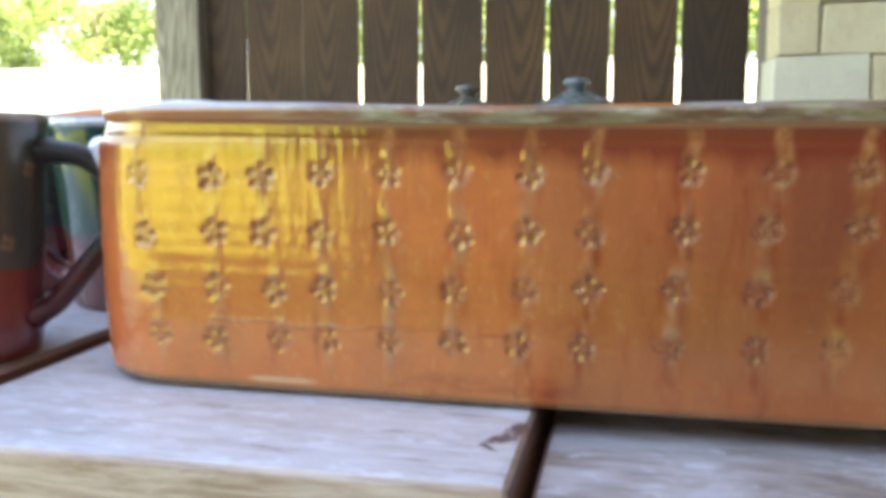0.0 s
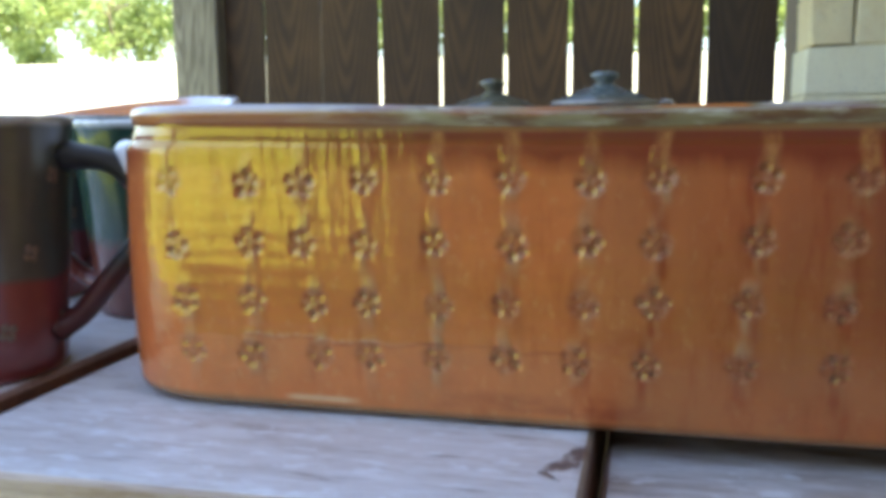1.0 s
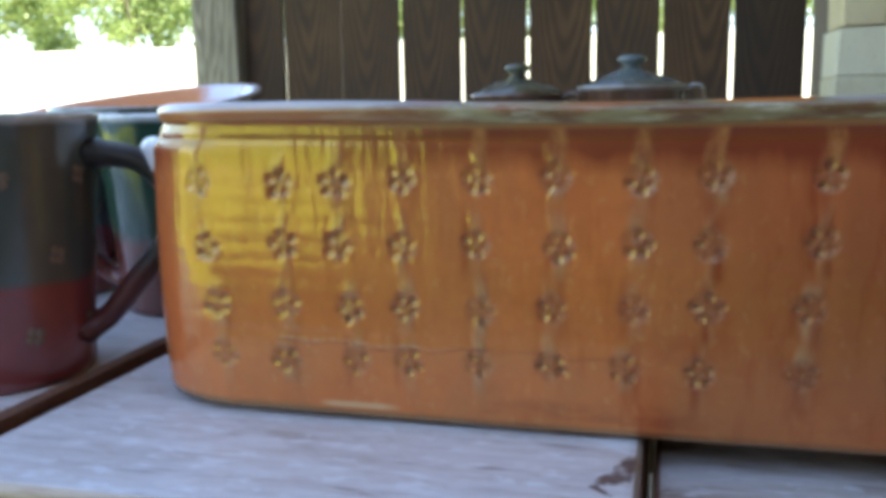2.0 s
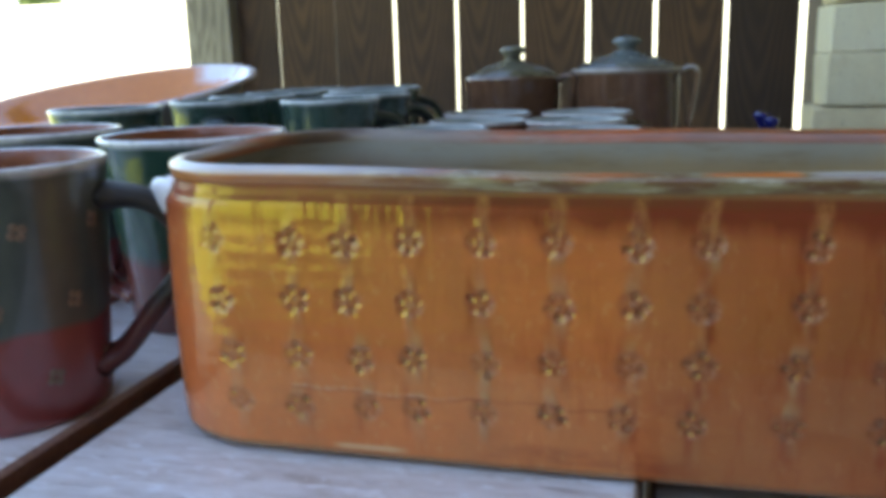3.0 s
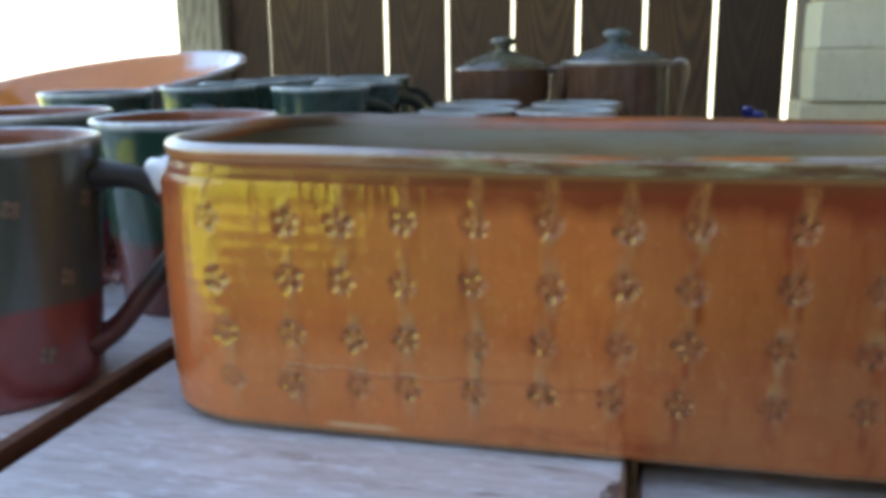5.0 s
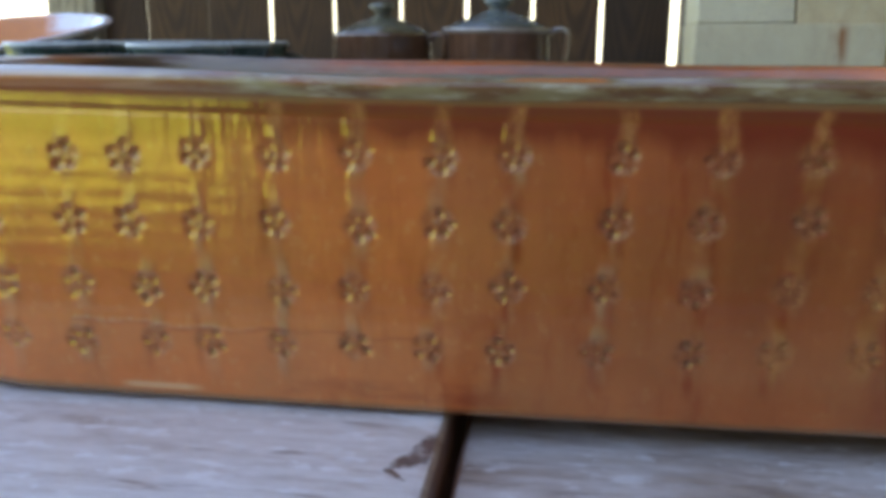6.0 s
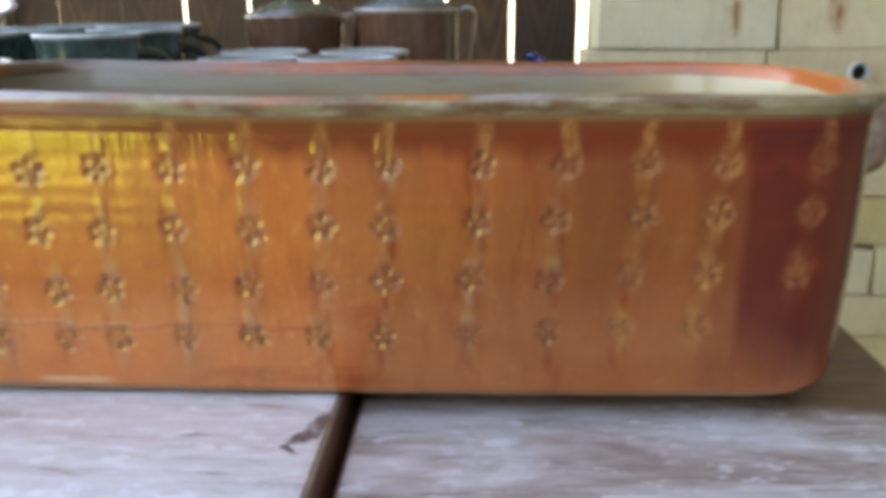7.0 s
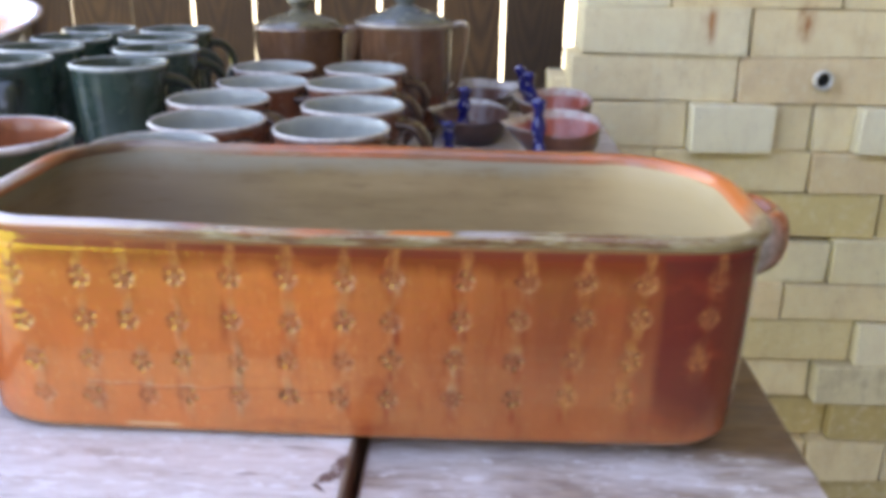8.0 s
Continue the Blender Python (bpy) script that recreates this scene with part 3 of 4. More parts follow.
    inside = k.math("MULTIPLY", k.ramp(k.math("ABSOLUTE", k.math("SUBTRACT", x, 0.5)), 2.2, 2.5, 1, 0), k.ramp(k.math("ABSOLUTE", k.math("SUBTRACT", y, 0.4)), 1.6, 1.9, 1, 0))
    c = k.mix(inside, c, dirt)
    k.put(b.inputs["Base Color"], c)
    k.bump(k.noise(p, 60, 4, 0.7), b, 0.6, 0.02)
    return m


def leaf_green():
    m, k, b = made("leaves", 0.5)
    c = k.mix(k.island(), (0.10, 0.17, 0.065), (0.30, 0.37, 0.14))
    k.put(b.inputs["Base Color"], c)
    thin = k.n.new("ShaderNodeBsdfTranslucent")
    k.put(thin.inputs["Color"], k.mix(k.island(), (0.22, 0.30, 0.07), (0.42, 0.48, 0.14)))
    both = k.n.new("ShaderNodeMixShader")
    both.inputs[0].default_value = 0.5
    k.put(both.inputs[1], b.outputs[0]), k.put(both.inputs[2], thin.outputs[0])
    k.put(k.n["Material Output"].inputs["Surface"], both.outputs[0])
    return m


M_GROUND, M_LEAF = ground_stuff(), leaf_green()
M_BARK = wood("bark", (0.06, 0.045, 0.03), (0.14, 0.11, 0.08), "z", 8.0, 0.95)


# ---- mesh writing ----
def part(name, bm, mat, parent=None, label="", smooth=False):
    """Link a bmesh as one mesh object, under a thing or a part."""
    me = bpy.data.meshes.new(name)
    bm.to_mesh(me)
    bm.free()
    me.materials.append(mat)
    if smooth:
        me.polygons.foreach_set("use_smooth", [True] * len(me.polygons))
    ob = new(name, me)
    ob.parent = parent
    if label:
        tagged(ob, label)
    return ob


def thing(name, at, label, category, group="", turn=0.0, kind=""):
    ob = new(name)
    ob.empty_display_size = 0.02
    ob.matrix_basis = pose(*at, 0, 0, turn)
    return tagged(ob, label, category, group, kind)


def grid_mesh(bm, rows, closed_u=True):
    """Skin a list of rings of points."""
    vs = [[bm.verts.new(p) for p in ring] for ring in rows]
    n = len(vs[0])
    for a, b in zip(vs, vs[1:]):
        for i in range(n if closed_u else n - 1):
            j = (i + 1) % n
            bm.faces.new((a[i], a[j], b[j], b[i]))
    return vs


def lathe(profile, n=56, wobble=0.0, seed=0, cap=True):
    """Turn a profile of (radius, height) about z, with a slight throwing wobble."""
    rnd = random.Random(seed)
    ph, ph2 = rnd.uniform(0, 6.28), rnd.uniform(0, 6.28)
    bm = bmesh.new()
    rows = []
    for r, z in profile:
        ring = []
        for i in range(n):
            a = 2 * math.pi * i / n
            k = 1 + wobble * (math.cos(2 * a + ph) + 0.5 * math.cos(3 * a + ph2)) * min(1, z / 0.05)
            ring.append((r * k * math.cos(a), r * k * math.sin(a), z + wobble * 0.02 * math.sin(2 * a + ph2)))
        rows.append(ring)
    vs = grid_mesh(bm, rows)
    if cap:
        for ring, flip in ((vs[0], True), (vs[-1], False)):
            if ring and profile[0 if flip else -1][0] > 1e-4:
                bm.faces.new(list(reversed(ring)) if flip else ring)
    return bm


def smooth_path(points, n):
    """A Catmull-Rom run through a few points."""
    p = [Vector(q) for q in points]
    p = [2 * p[0] - p[1]] + p + [2 * p[-1] - p[-2]]
    out = []
    seg = len(p) - 3
    for i in range(n):
        t = i / (n - 1) * seg
        k = min(int(t), seg - 1)
        u = t - k
        a, b, c, d = p[k:k + 4]
        out.append(0.5 * ((2 * b) + (c - a) * u + (2 * a - 5 * b + 4 * c - d) * u * u + (3 * b - a - 3 * c + d) * u ** 3))
    return out


def strap(points, wide, thick, n=26, ring=12, side=(0, 1, 0), ends=1.35):
    """A pulled handle: an oval section swept along a curve, wider where it joins."""
    pts = smooth_path(points, n)
    bm = bmesh.new()
    rows = []
    s = Vector(side).normalized()
    for i, p in enumerate(pts):
        t = (pts[min(i + 1, n - 1)] - pts[max(i - 1, 0)]).normalized()
        u = (s - t * s.dot(t)).normalized()
        v = t.cross(u)
        e = abs(2 * i / (n - 1) - 1)
        k = 1 + (ends - 1) * e ** 6
        rows.append([p + u * (wide / 2 * k * math.cos(2 * math.pi * j / ring)) + v * (thick / 2 * k * math.sin(2 * math.pi * j / ring)) for j in range(ring)])
    vs = grid_mesh(bm, rows)
    bm.faces.new(list(reversed(vs[0])))
    bm.faces.new(vs[-1])
    return bm


def block(size, bevel=0.002, seg=1, at=(0, 0, 0), worn=0.0, seed=0):
    """A bevelled block, its corners slightly off true."""
    rnd = random.Random(seed)
    bm = bmesh.new()
    bmesh.ops.create_cube(bm, size=1)
    for v in bm.verts:
        v.co = Vector([c * s + rnd.uniform(-worn, worn) for c, s in zip(v.co, size)]) + Vector(at)
    if bevel:
        bmesh.ops.bevel(bm, geom=bm.edges[:], offset=bevel, segments=seg, profile=0.6, affect="EDGES")
    return bm


# ---- the ground and what stands far off ----
def build_ground():
    xs = np.concatenate([np.linspace(-400, -40, 10), np.linspace(-34, 34, 69), np.linspace(40, 400, 10)])
    bm = bmesh.new()
    rows = []
    for y in xs:
        row = []
        for x in xs:
            d = math.hypot(x, y)
            s = min(max((y - 7) / 17, 0), 1)
            h = 2.75 * s * s * (3 - 2 * s)
            h += (noise.noise((x * 0.15, y * 0.15, 3)) * 0.12) * min(1, max(0, (d - 5) / 6))
            row.append((x, y, h))
        rows.append(row)
    grid_mesh(bm, rows, closed_u=False)
    ob = part("ground", bm, M_GROUND, None, "", True)
    tagged(ob, "sunlit grass and pale gravel rising to a bank", "ground", kind="structure")


build_ground()


def tree(at, height, spread, seed, leaves=9000):
    rnd = random.Random(seed)
    base = thing("tree", at, "leafy green tree in full sun on the bank", "tree", "trees along the bank")
    bm = bmesh.new()
    tips = []
    def limb(p, q, r0, r1):
        d = (q - p)
        n = 6
        u = d.orthogonal().normalized()
        v = d.normalized().cross(u)
        rows = []
        for i in range(5):
            t = i / 4
            c = p.lerp(q, t) + u * (0.08 * math.sin(t * 3.1) * d.length * 0.3)
            r = r0 + (r1 - r0) * t
            rows.append([c + u * r * math.cos(6.283 * j / n) + v * r * math.sin(6.283 * j / n) for j in range(n)])
        grid_mesh(bm, rows)
    top = Vector((rnd.uniform(-.2, .2), rnd.uniform(-.2, .2), height * 0.62))
    limb(Vector((0, 0, -0.3)), top, 0.045 * height * 0.5, 0.02 * height * 0.5)
    for i in range(11):
        a, t = rnd.uniform(0, 6.28), rnd.uniform(0.15, 0.95)
        p = top * t
        q = p + Vector((math.cos(a) * spread * rnd.uniform(0.5, 0.95), math.sin(a) * spread * rnd.uniform(0.5, 0.95), height * rnd.uniform(0.08, 0.36)))
        limb(p, q, 0.03 * height * 0.3, 0.01)
        tips.append(q)
        tips.append(p.lerp(q, 0.6))
    for i in range(10):
        a = rnd.uniform(0, 6.28)
        tips.append(Vector((math.cos(a) * spread * rnd.uniform(0.2, 0.9), math.sin(a) * spread * rnd.uniform(0.2, 0.9), height * rnd.uniform(0.02, 0.55))))
    part("trunk", bm, M_BARK, base, "", True)
    g = np.random.default_rng(seed)
    clumps = np.array([tuple(t) for t in tips])
    c = clumps[g.integers(0, len(clumps), leaves)] + g.normal(0, 1, (leaves, 3)) * np.array([spread, spread, height * 0.6]) * 0.13
    c[:, 2] = np.maximum(c[:, 2], 0.05)
    u = g.normal(0, 1, (leaves, 3))
    u /= np.linalg.norm(u, axis=1)[:, None]
    w = np.cross(u, g.normal(0, 1, (leaves, 3)))
    w /= np.linalg.norm(w, axis=1)[:, None]
    size = g.uniform(0.05, 0.12, (leaves, 1))
    v = np.concatenate([c - u * size, c + w * size * 0.55, c + u * size, c - w * size * 0.55], axis=1).reshape(-1, 3)
    me = bpy.data.meshes.new("crown")
    me.from_pydata(v.tolist(), [], np.arange(leaves * 4).reshape(-1, 4).tolist())
    me.materials.append(M_LEAF)
    crown = new("crown", me)
    crown.parent = base


def bank(x, y):
    s = min(max((y - 7) / 17, 0), 1)
    return 2.75 * s * s * (3 - 2 * s)


TREES = [(-24.5, 23, 6.0, 3.0), (-20.2, 25.5, 6.0, 2.2), (-16.2, 24.3, 5.6, 2.5), (-12, 24.5, 6.5, 3.0), (-8.5, 26, 7.0, 3.2), (-4, 25, 6.0, 3.0), (0.5, 26, 7.0, 3.2), (5, 25, 6.0, 3.0)]
for i, (x, y, h, s) in enumerate(TREES):
    tree((x, y, bank(x, y)), 0.56 * h, s, 40 + i)


# ---- added roof and walls that shape the light; then post and fence ----
# added unseen walls; the gap between them shapes the dish's yellow reflection
wall = part("wall_south", block((3.09, 0.12, 2.6), 0.0, at=(0.135, -2.80, 1.3)), M_WALL)
tagged(wall, "added unseen wooden wall that bounds the bright reflection on the dish", "wall", kind="structure")
wall = part("wall_west", block((1.8, 0.12, 2.6), 0.0, at=(-4.50, -2.80, 1.3)), M_WALL)
tagged(wall, "added unseen wooden wall beyond the gap that lights the dish's reflection", "wall", kind="structure")
# added unseen slab that keeps overhead sky off table and kiln
roof = part("ceiling", block((2.10, 3.70, 0.05), 0.0, at=(0.70, 1.40, 2.32)), M_WALL)
tagged(roof, "added unseen roof that holds sky light off the table and the kiln", "ceiling", kind="structure")
# added unseen wall, tall enough to block the sun
wall = part("wall_east", block((0.16, 6.5, 4.8), 0.0, at=(1.76, -0.75, 2.4)), M_SUN_WALL)
tagged(wall, "added unseen tall brown wall that keeps the sun off the table", "wall", kind="structure")

post = part("corner_post", block((0.092, 0.092, 1.86), 0.003, 1, (0, 0, 0.92), 0.0015, 5), M_POST)
post.location = (-0.834, 1.535, -0.02)
tagged(post, "weathered grey-green square timber post beside the fence", "post")

fence = thing("fence", (0, 1.53, 0), "dark brown upright board fence with narrow light gaps", "fence")
GAPS = (-0.795, -0.711, -0.598, -0.485, -0.372, -0.256, -0.143, -0.032, 0.081, 0.194)
HALF = (0.001, 0.00236, 0.00228, 0.00258, 0.00274, 0.00243, 0.00258, 0.00274, 0.00274, 0.0)
for i in range(9):
    a, b = GAPS[i] + HALF[i], GAPS[i + 1] - HALF[i + 1]
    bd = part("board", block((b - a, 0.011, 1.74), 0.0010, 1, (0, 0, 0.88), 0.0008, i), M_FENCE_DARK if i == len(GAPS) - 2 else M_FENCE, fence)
    bd.location = ((a + b) / 2, 0.002 * math.sin(i * 2.3), 0)
for z in (0.25, 0.60, 1.55):
    rail = part("rail", block((1.06, 0.038, 0.089), 0.002, 1, (0, 0, 0), 0.001, 7), M_FENCE, fence)
    rail.location = (-0.30, 0.026, z)

# ---- the table ----
table = thing("table", (0, 0, 0), "table of thick rough-sawn boards, greyed and washed white", "table")
BOARDS = ((-1.020, -0.775, 0.21, 1.19), (-0.768, -0.523, 0.215, 1.20), (-0.514, -0.2745, 0.205, 1.20), (-0.2595, -0.0218, 0.218, 1.20), (-0.0178, 0.217, 0.185, 1.20))
DROP = (0.0, 0.001, 0.0, 0.0, 0.0058)
SLOPE = 0.0132      # the last board has sagged towards its near end


def sagged(y):
    """Height of the top of the sagged board."""
    return TABLE - SLOPE * (1.13 - y)


def table_board(x0, x1, y0, y1, i):
    rnd = random.Random(i)
    bm = block((x1 - x0, y1 - y0, 0.038), 0.0065 if i == 2 else 0.0045, 3, (0, 0, -0.019), 0.0008, i)
    ob = part("board", bm, M_TABLE_WORN if i == 4 else M_TABLE, table)
    ob.location = ((x0 + x1) / 2, (y0 + y1) / 2, TABLE - DROP[i])
    if i == 4:
        ob.rotation_euler = (math.atan(SLOPE), 0, 0)
    return ob


for i, b in enumerate(BOARDS):
    table_board(*b, i)
for x in (-0.96, 0.14):
    for y in (0.36, 1.10):
        leg = part("leg", block((0.089, 0.089, TABLE - 0.04), 0.003, 1, (0, 0, (TABLE - 0.04) / 2)), M_LEG, table)
        leg.location = (x, y, 0)
for y in (0.30, 1.165):
    rail = part("apron", block((1.18, 0.035, 0.089), 0.002, 1, (0, 0, 0)), M_LEG, table)
    rail.location = (-0.41, y, TABLE - 0.038 - 0.0455)


# ---- the baking dish ----
DISH = (-0.0205, 0.369)


def outline(a, b, r, n, bow=0.003):
    """n points at even steps round a rounded rectangle of half sizes a and b, its long sides bowed a little; starts at mid front."""
    r = min(r, b - 0.001)
    ls, le, lc = 2 * (a - r), 2 * (b - r), math.pi * r / 2
    total = 2 * ls + 2 * le + 4 * lc
    out = []
    for i in range(n):
        s = (i / n * total + ls / 2) % total
        if s < ls:
            p = (-(a - r) + s, -b)
        elif s < ls + lc:
            t = (s - ls) / r
            p = (a - r + r * math.sin(t), -b + r - r * math.cos(t))
        elif s < ls + lc + le:
            p = (a, -(b - r) + s - ls - lc)
        elif s < ls + 2 * lc + le:
            t = (s - ls - lc - le) / r
            p = (a - r + r * math.cos(t), b - r + r * math.sin(t))
        elif s < 2 * ls + 2 * lc + le:
            p = (a - r - (s - ls - 2 * lc - le), b)
        elif s < 2 * ls + 3 * lc + le:
            t = (s - 2 * ls - 2 * lc - le) / r
            p = (-(a - r) - r * math.sin(t), b - r + r * math.cos(t))
        elif s < 2 * ls + 3 * lc + 2 * le:
            p = (-a, b - r - (s - 2 * ls - 3 * lc - le))
        else:
            t = (s - 2 * ls - 3 * lc - 2 * le) / r
            p = (-(a - r) - r * math.cos(t), -(b - r) - r * math.sin(t))
        if p[0] > 0 and p[1] > 0:
            # the far corner at this end is drawn in rounder
            wide = min(1.45 * r, b - 0.004)
            cx, cy = p[0] - (a - wide), p[1] - (b - wide)
            far = math.hypot(cx, cy)
            if cx > 0 and cy > 0 and far > wide:
                p = (a - wide + cx * wide / far, b - wide + cy * wide / far)
        if p[0] > a - r and p[1] < r - b:
            # the near corner at this end is squarer
            cx, cy = (p[0] - a + r) / r, (r - b - p[1]) / r
            f = (cx ** 2.6 + cy ** 2.6) ** (-1 / 2.6)
            p = (a - r + r * cx * f, r - b - r * cy * f)
        k = max(0, 1 - (p[0] / a) ** 2)
        out.append((p[0], p[1] + (bow * k if p[1] > 0 else -bow * k) * min(1, abs(p[1]) / b)))
    return out


RIM_Z = 0.1200
# height, half length, half width, corner radius of the outer wall
WALL = ((0.0, 0.1650, 0.0420, 0.030), (0.0012, 0.1660, 0.0430, 0.030), (0.0016, 0.1945, 0.0695, 0.044), (0.0030, 0.1976, 0.0718, 0.045), (0.0060, 0.1988, 0.0731, 0.046), (0.015, 0.1995, 0.0746, 0.047), (0.028, 0.2000, 0.0764, 0.0475), (0.050, 0.2008, 0.0785, 0.048), (0.062, 0.2012, 0.07935, 0.0485), (0.075, 0.2015, 0.0800, 0.049), (0.088, 0.2018, 0.0805, 0.0495), (0.100, 0.2020, 0.0808, 0.050),
        (0.1045, 0.2022, 0.0810, 0.050), (0.1065, 0.2021, 0.0809, 0.050), (0.1085, 0.20245, 0.08125, 0.050), (0.1103, 0.2026, 0.0814, 0.050), (0.1120, 0.2028, 0.0816, 0.050), (0.1135, 0.2034, 0.0822, 0.050))


def rise(x):
    """The rim stands a little higher at one end."""
    t = min(max((-0.02 - x) / 0.16, 0), 1)
    return 0.0018 * t * t * (3 - 2 * t)


def lean(x, z):
    """How far the end opposite the maroon flash bulges out, most of all low down."""
    t = min(max((-0.10 - x) / 0.09, 0), 1)
    return -(0.0045 + 0.0060 * max(0, 1 - z / 0.115) - 0.0075 * min(max((z - 0.104) / 0.012, 0), 1)) * t * t * (3 - 2 * t)


def wall_at(z):
    for (z0, *p), (z1, *q) in zip(WALL, WALL[1:]):
        if z <= z1:
            t = (z - z0) / (z1 - z0)
            return [u + (v - u) * t for u, v in zip(p, q)]
    return list(WALL[-1][1:])


COLUMNS = (-0.1825, -0.1525, -0.1315, -0.106, -0.079, -0.052, -0.025, 0.000, 0.034, 0.062, 0.091, 0.119, 0.152)
# how far each column drifts sideways from row to row
DRIFT = (0.0025, 0.0001, 0.0012, 0.0, -0.0005, -0.0009, -0.0014) + (-0.0018,) * 6
STAMP_ROWS = (0.0945, 0.0725, 0.0497, 0.0280)


def build_dish():
    base = thing("baking_dish", (*DISH, TABLE), "large orange-brown glazed oblong baking dish with stamped flowers", "baking dish")
    n, rnd = 1080, random.Random(11)
    zs = np.unique(np.concatenate([[w[0] for w in WALL], np.linspace(0.0065, 0.106, 96), np.linspace(0.106, 0.1135, 16)]))
    pts = np.array([[(x, y, z) for x, y in outline(*wall_at(z), n)] for z in zs])
    nxt, prv = np.roll(pts, -1, 1), np.roll(pts, 1, 1)
    tan = (nxt - prv)[:, :, :2]
    tan /= np.linalg.norm(tan, axis=2)[:, :, None]
    out = np.stack([tan[:, :, 1], -tan[:, :, 0]], axis=2)
    depth = np.zeros(pts.shape[:2])
    pool, drip, red, lip, ochre = (np.zeros_like(depth) for _ in range(5))
    front = pts[:, :, 1] < 0.0
    step = lambda v, a, b: np.clip((v - a) / (b - a), 0, 1) ** 2 * (3 - 2 * np.clip((v - a) / (b - a), 0, 1))
    for ci, cx in enumerate(COLUMNS):
        for ri, cz in enumerate(STAMP_ROWS):
            if ci == 12 and ri == 3:
                continue
            x0 = cx - DISH[0] + DRIFT[ci] * ri + rnd.uniform(-0.0015, 0.0015)
            z0 = cz + (0.012 if ri == 0 else 0.030) * (cx + 0.03) + rnd.uniform(-0.0010, 0.0010) + (0.0015 * (ri == 3) if ci == 0 else 0)
            k = int(np.argmin(np.abs(zs - z0)))
            j = min((q for q in range(n) if pts[k, q, 1] < 0), key=lambda q: abs(pts[k, q, 0] - x0))
            at = pts[k, j]
            # distance along the wall from the stamp's middle
            u = (pts[:, :, 0] - at[0]) * tan[k, j, 0] + (pts[:, :, 1] - at[1]) * tan[k, j, 1]
            v = pts[:, :, 2] - z0
            near = front & (np.abs(u) < 0.012)
            turn, hard = rnd.uniform(0, 1.25), rnd.uniform(0.65, 1.0)
            cut, d0 = np.zeros_like(depth), np.hypot(u, v)
            for q in range(5):
                a, far, big = turn + (q + rnd.uniform(-0.15, 0.15)) * 2 * math.pi / 5, rnd.uniform(0.0032, 0.0041), rnd.uniform(0.0016, 0.0024)
                # each petal is a small drop-shaped pit, pressed unevenly
                pu, pv = u - far * math.cos(a), v - far * math.sin(a)
                along, side = pu * math.cos(a) + pv * math.sin(a), pv * math.cos(a) - pu * math.sin(a)
                d = np.hypot(along * 0.85, side * (1.15 - 120 * along))
                cut = np.maximum(cut, step(-d, -big, -big * 0.45) * rnd.uniform(0.35, 1))
            cut = np.maximum(cut, 0.7 * step(-d0, -0.0011, -0.0004))
            cut[~near] = 0
            # glaze gathers pale on the walls between the petals; a highlight is painted low on one side
            toward = np.clip((u - v) / (1.414 * np.maximum(d0, 1e-5)), -1, 1)
            ridge = step(-np.abs(d0 - 0.0045), -0.0019, -0.0005) * (1 - cut) * np.clip(0.30 + 0.75 * toward, 0, 1) * rnd.uniform(0.55, 1)
            ridge = np.maximum(ridge, 0.55 * step(-d0, -0.0024, -0.0012) * (1 - cut) * rnd.uniform(0.2, 1)) * near
            soft = 0.40 * step(-np.hypot(u + 0.0006, v - 0.0006), -0.0068, -0.0040) * near
            depth += -0.00110 * hard * cut + 0.00022 * ridge
            pool = np.maximum(pool, np.maximum(cut * (0.6 + 0.4 * hard), soft))
            lip = np.maximum(lip, ridge * (0.25 if ci == 12 else (1, 0.85, 0.5, 0.4)[ri]))
            if ci >= 10:
                ochre = np.maximum(ochre, rnd.uniform(0.30, 0.55) * step(-np.hypot(u + 0.001 * np.sin(v * 700 + ri), v * rnd.uniform(0.5, 0.9)), -0.0078, -0.0020) * near)
            if ri == 0:
                # a tan run from the ledge under the rim down to the stamp
                tan_run = step(-np.abs(u - 0.0008 - 0.0006 * np.sin(v * 400 + 2 * ci)), -rnd.uniform(0.0034, 0.0044), -0.0008) * near * step(v, 0.0008, 0.0050)
                ochre = np.maximum(ochre, tan_run * rnd.uniform(0.75, 1))
            wide = rnd.uniform(0.0022, 0.0042)
            sway = 0.0008 * np.sin(v * 260 + ci)
            run = step(-np.abs(u + sway), -wide, -wide * 0.45) * near
            above = run * step(v, 0.002, 0.006) * step(-v, -rnd.uniform(0.010, 0.019), -0.006)
            below = run * step(-v, 0.002, 0.006) * step(v, -rnd.uniform(0.010, 0.020), -0.006)
            drip = np.maximum(drip, (above * rnd.uniform(0.35, 1) + below * rnd.uniform(0.0, 0.9)) * (0.25 if ci == 12 else 1))
            edge = step(-np.abs(np.abs(u + 0.3 * sway) - wide * 1.1), -0.0028, 0) * near * step(-np.abs(v), -0.016, -0.006)
            if 0.015 < x0 < 0.12:
                line = step(-np.abs(u + 0.4 * sway + rnd.uniform(-0.002, 0.002)), -rnd.uniform(0.0022, 0.0036), -0.0006) * near
                line = line * np.maximum(step(-v, 0.002, 0.005) * step(v, -rnd.uniform(0.013, 0.024), -0.010), step(v, 0.003, 0.006) * step(-v, -rnd.uniform(0.008, 0.018), -0.006) * rnd.choice((0, 1)))
                red = np.maximum(red, line * rnd.uniform(0.7, 1))
            if x0 > -0.03 or rnd.random() < 0.3:
                red = np.maximum(red, edge * rnd.uniform(0.1, 0.6) * (u * rnd.choice((-1, 1)) > 0))
    depth += 0.00022 * drip
    # a ragged glaze ledge low on the wall
    ledge = front * (pts[:, :, 0] > -0.135) * (pts[:, :, 0] < -0.012)
